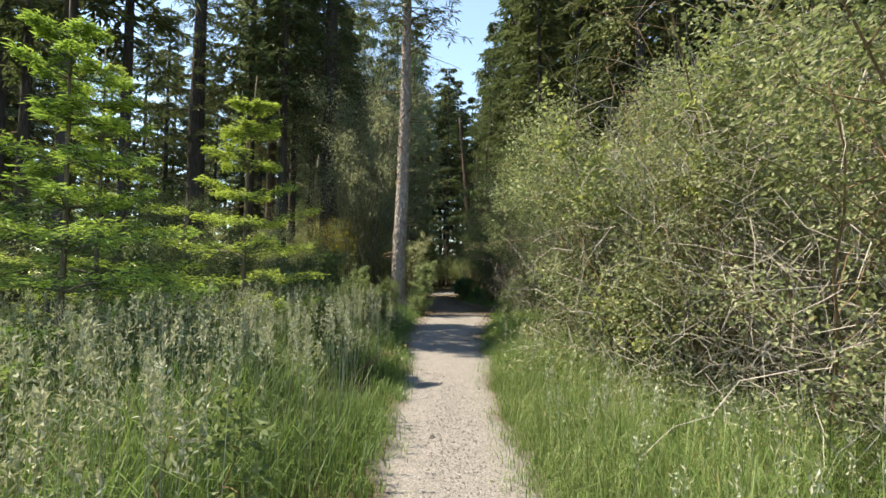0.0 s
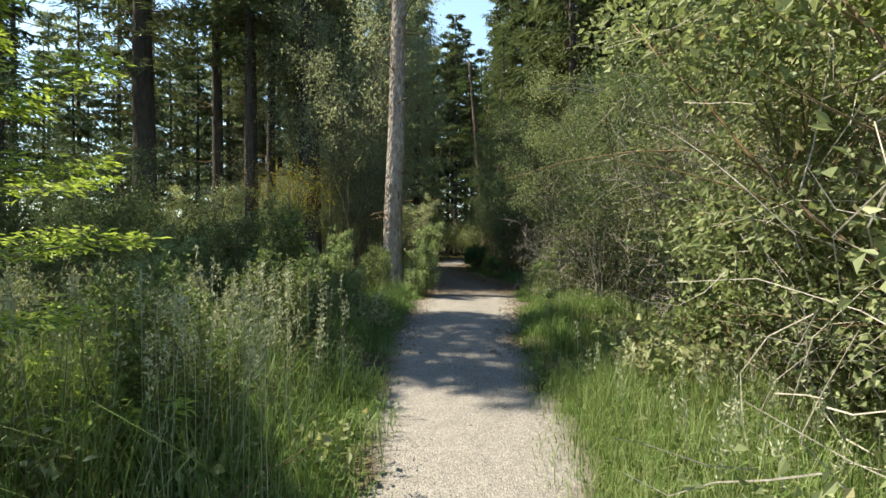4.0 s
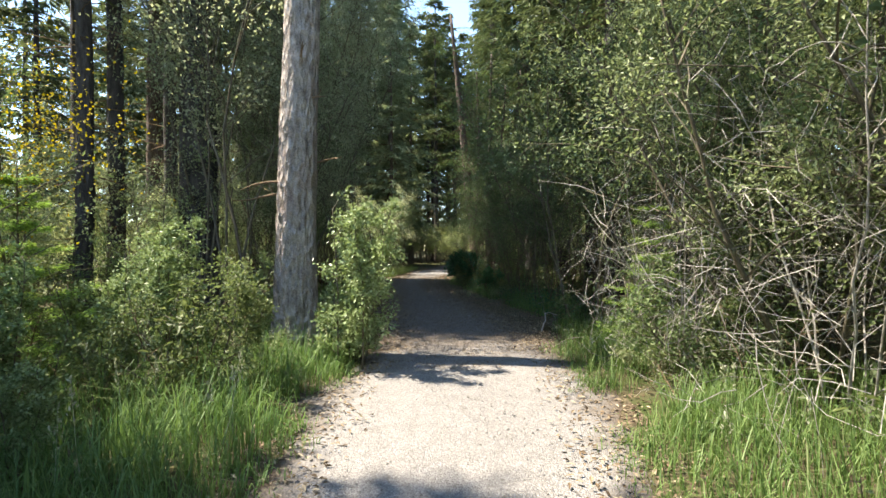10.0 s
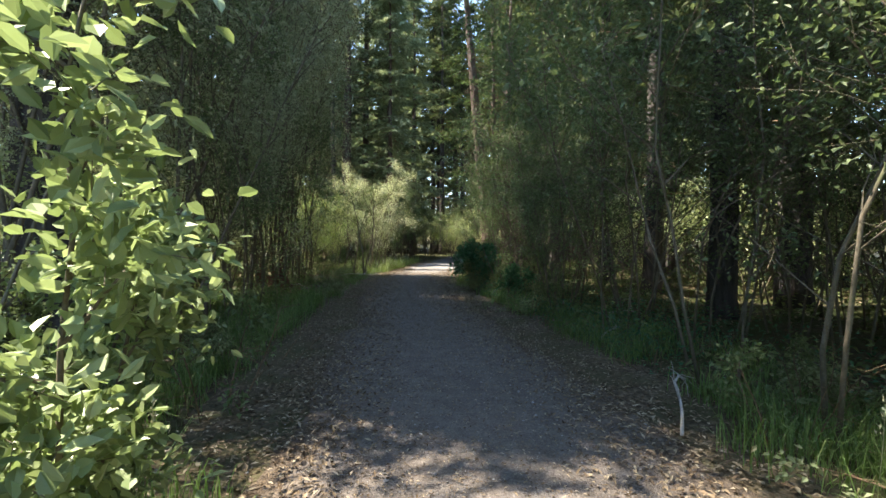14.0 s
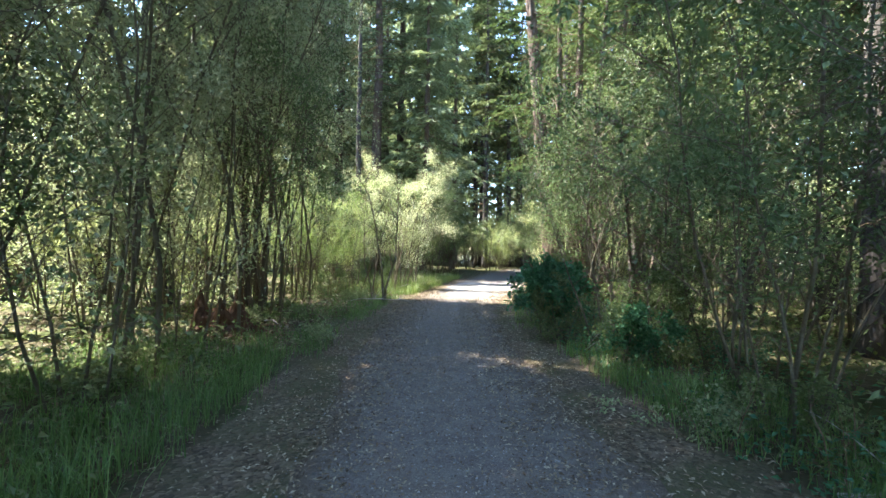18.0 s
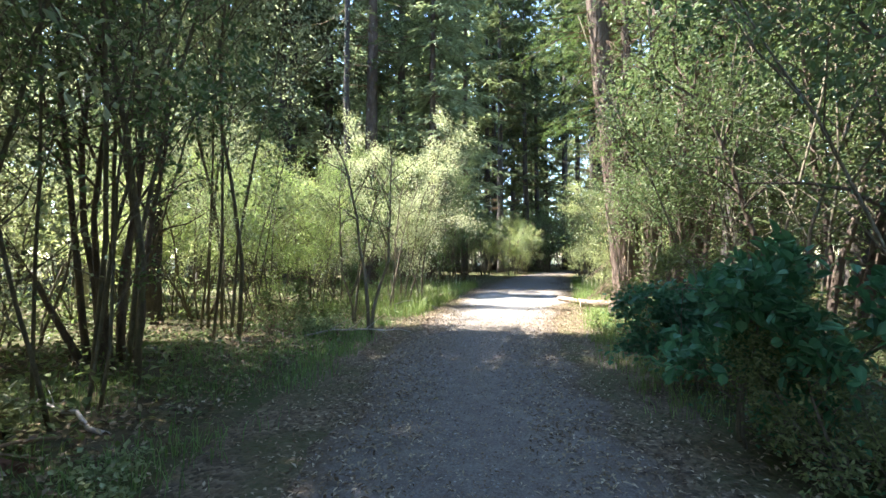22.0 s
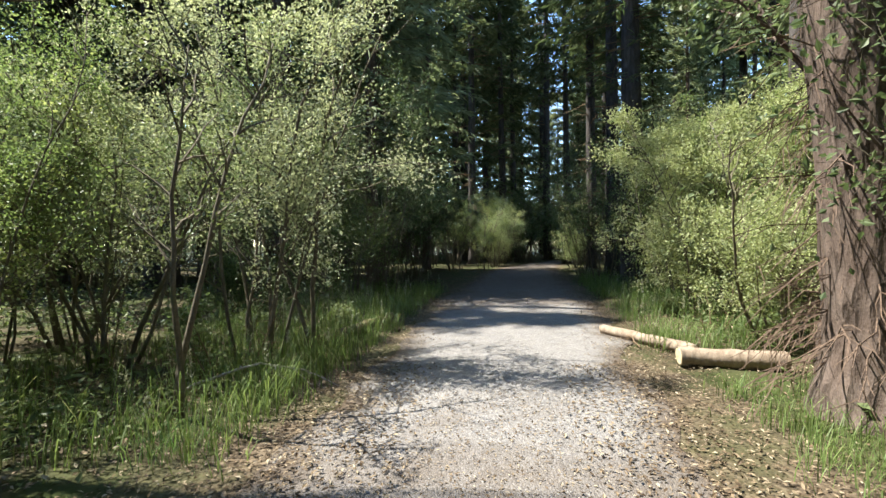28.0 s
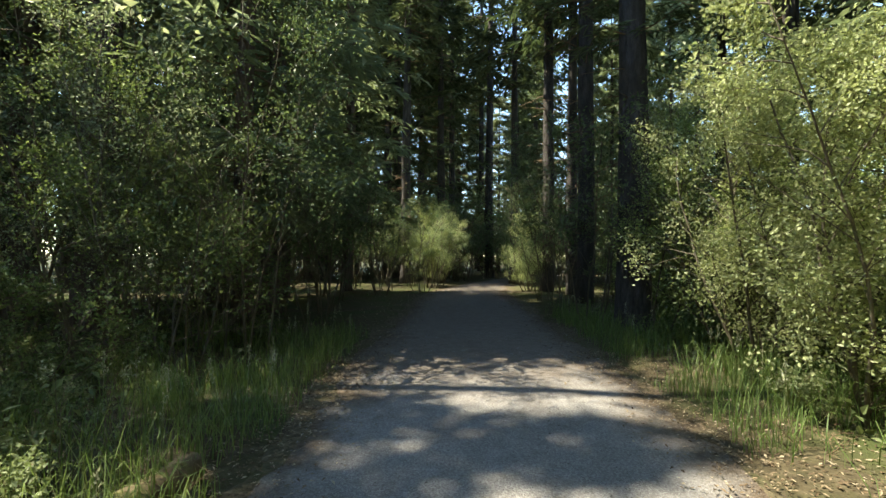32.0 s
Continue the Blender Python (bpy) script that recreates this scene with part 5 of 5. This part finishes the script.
blades("grass", "short grass and weeds by the path", 310, 4000, 32, 40, 1, 0.7, 2.0, 0.28, 0.007, M_GRASS, 1.2)
blades("grass", "bright tall grass in the sun", 311, 9500, 38.5, 50, -1, 0.5, 3.6, 0.5, 0.008, M_GRASS, 1.3, 60)
blades("grass", "bright tall grass behind the logs", 312, 9500, 41.6, 53, 1, 0.5, 4.5, 0.55, 0.008, M_GRASS, 1.2, 60)
scatter(herbs, 30, 220, 1, 20, 0.7, 5.0, -1, (0.9, 1.45), 0.7)
scatter(herbs[2:] + bushes[1:2] + [elder], 22, 225, 6.5, 17, 0.9, 4.2, -1, (0.4, 0.8), 0.65)
scatter(herbs, 14, 221, 4, 21, 0.9, 2.6, 1, (0.6, 1.1), 0.7)
scatter(herbs, 22, 222, 20, 48, 0.7, 4.0, -1, (0.6, 1.1), 0.8)
scatter(herbs, 22, 223, 20, 46, 0.9, 3.5, 1, (0.6, 1.1), 0.8)
scatter(herbs + bushes[1:2], 26, 224, 26, 38, 1.0, 4.0, 1, (0.5, 0.9), 0.6)
put(oak, 1.35, 33.0, 140, 0.8)
put(oak, 1.9, 28.9, 20, 0.6)


def ground_cover(name, label, seed, n, y0, y1, lo, hi, side, mat, size, rise):
    """Low leaves of ivy, nettle and bramble that hide the soil under the trees."""
    r = np.random.default_rng(seed)
    y = r.uniform(y0, y1, n)
    off = lo + (hi - lo) * r.uniform(0, 1, n)
    x = middle(y) + side * (half(y) + off)
    patchy = np.sin(x * 1.3 + 2 * np.sin(y * 0.7)) + np.sin(y * 1.1 + seed) + r.standard_normal(n) * 0.7
    x, y = x[patchy > -0.5], y[patchy > -0.5]
    n = len(x)
    z = ground_height(x, y) + rise * r.uniform(0, 1, n) ** 2
    b = Bag()
    leaves(b, np.stack([x, y, z], 1), unit(r.standard_normal((n, 3)) * np.array([1, 1, 0.5])), size, size * 0.6, r, 1.4)
    tagged(new(name, b.mesh(name, mat)), label, "ground cover", "", "stuff")


ground_cover("ground_cover", "low weeds and ivy under the trees", 411, 42000, 8, 50, 1.8, 15, -1, M_LEAF, 0.11, 0.4)
ground_cover("ground_cover", "low weeds and ivy under the trees", 412, 38000, 8, 54, 1.4, 15, 1, M_LEAF, 0.11, 0.4)
ground_cover("ground_cover", "dry bracken and fallen leaves under the trees", 413, 12000, 20, 52, 1.5, 14, -1, M_LITTER, 0.075, 0.10)
ground_cover("ground_cover", "dry bracken and fallen leaves under the trees", 414, 12000, 20, 52, 1.2, 14, 1, M_LITTER, 0.075, 0.10)
ground_cover("ground_cover", "low green weeds under the thin trees", 417, 9000, 20.5, 40, 1.1, 4.5, -1, M_LEAF, 0.055, 0.4)
ground_cover("ground_cover", "brown dead bracken under the thin trees", 416, 9000, 28, 40, 1.2, 5.0, -1, M_LITTER, 0.065, 0.15)
ground_cover("ground_cover", "dark weeds in the shade beside the path", 415, 14000, 20.5, 38, 0.95, 3.4, 1, M_LEAF_OAK, 0.06, 0.45)


def litter(name, label, seed, n, y0, y1, lo, hi, size=0.06):
    r = np.random.default_rng(seed)
    y = r.uniform(y0, y1, n)
    side = np.where(r.uniform(size=n) < 0.5, -1.0, 1.0)
    off = lo + (hi - lo) * r.beta(2.0, 2.6, n)
    x = middle(y) + side * (half(y) + off)
    z = np.maximum(ground_height(x, y), np.where(off < 0.0, 0.022, 0.004)) + r.uniform(0.0, 0.02, n)
    ax = unit(r.standard_normal((n, 3)) * np.array([1, 1, 0.25]))
    b = Bag()
    leaves(b, np.stack([x, y, z], 1), ax, size, size * 0.42, r, 2.2)
    tagged(new(name, b.mesh(name, M_LITTER)), label, "leaf litter", "", "stuff")


litter("leaf_litter", "scattered dry brown leaves along the path's edge", 401, 5000, 11, 22, -0.5, 1.0)
litter("leaf_litter", "scattered dry brown leaves along the path's edge", 402, 26000, 20, 48, -0.5, 2.8, 0.044)
litter("leaf_litter", "scattered dry brown leaves along the path's edge", 403, 3000, 46, 62, -0.8, 2.0)

litter("leaf_litter", "brown leaf litter and wood chips beside the path", 404, 6000, 36, 48, -0.12, 1.3, 0.032)
litter("leaf_litter", "brown leaves trodden into the path's margin", 406, 15000, 19, 41, -0.8, 0.7, 0.05)
litter("path_debris", "small leaf fragments trodden into the gravel", 405, 22000, 18, 40, -2.2, 0.5, 0.03)

gr = np.random.default_rng(51)
n = 36000
y = gr.uniform(0.5, 50, n)
x = middle(y) + half(y) * np.clip(gr.standard_normal(n) * 0.55, -1.08, 1.08)
s = gr.gamma(3.0, 0.0014, n) + 0.002
octa = np.array([[1, 0, 0], [0, 1, 0], [-1, 0, 0], [0, -1, 0], [0, 0, 0.8], [0, 0, -0.5]])
v = octa[None] * (1 + 0.25 * gr.standard_normal((n, 6, 1))) * s[:, None, None]
ca, sa = np.cos(gr.uniform(0, 6.28, n)), np.sin(gr.uniform(0, 6.28, n))
v = np.stack([v[..., 0] * ca[:, None] - v[..., 1] * sa[:, None], v[..., 0] * sa[:, None] + v[..., 1] * ca[:, None], v[..., 2]], -1)
f2 = np.clip((x - middle(y)) / half(y), -1, 1)
v += np.stack([x, y, 0.022 * (1 - f2 ** 2) + 0.002], 1)[:, None]
gravel = Bag()
gravel.add(v.reshape(-1, 3), (np.arange(n)[:, None, None] * 6 + np.array([[0, 1, 4], [1, 2, 4], [2, 3, 4], [3, 0, 4]])).reshape(-1, 3))
tagged(new("gravel", gravel.mesh("gravel", M_STONE)), "loose grey and pinkish gravel stones on the path", "gravel", "", "stuff")
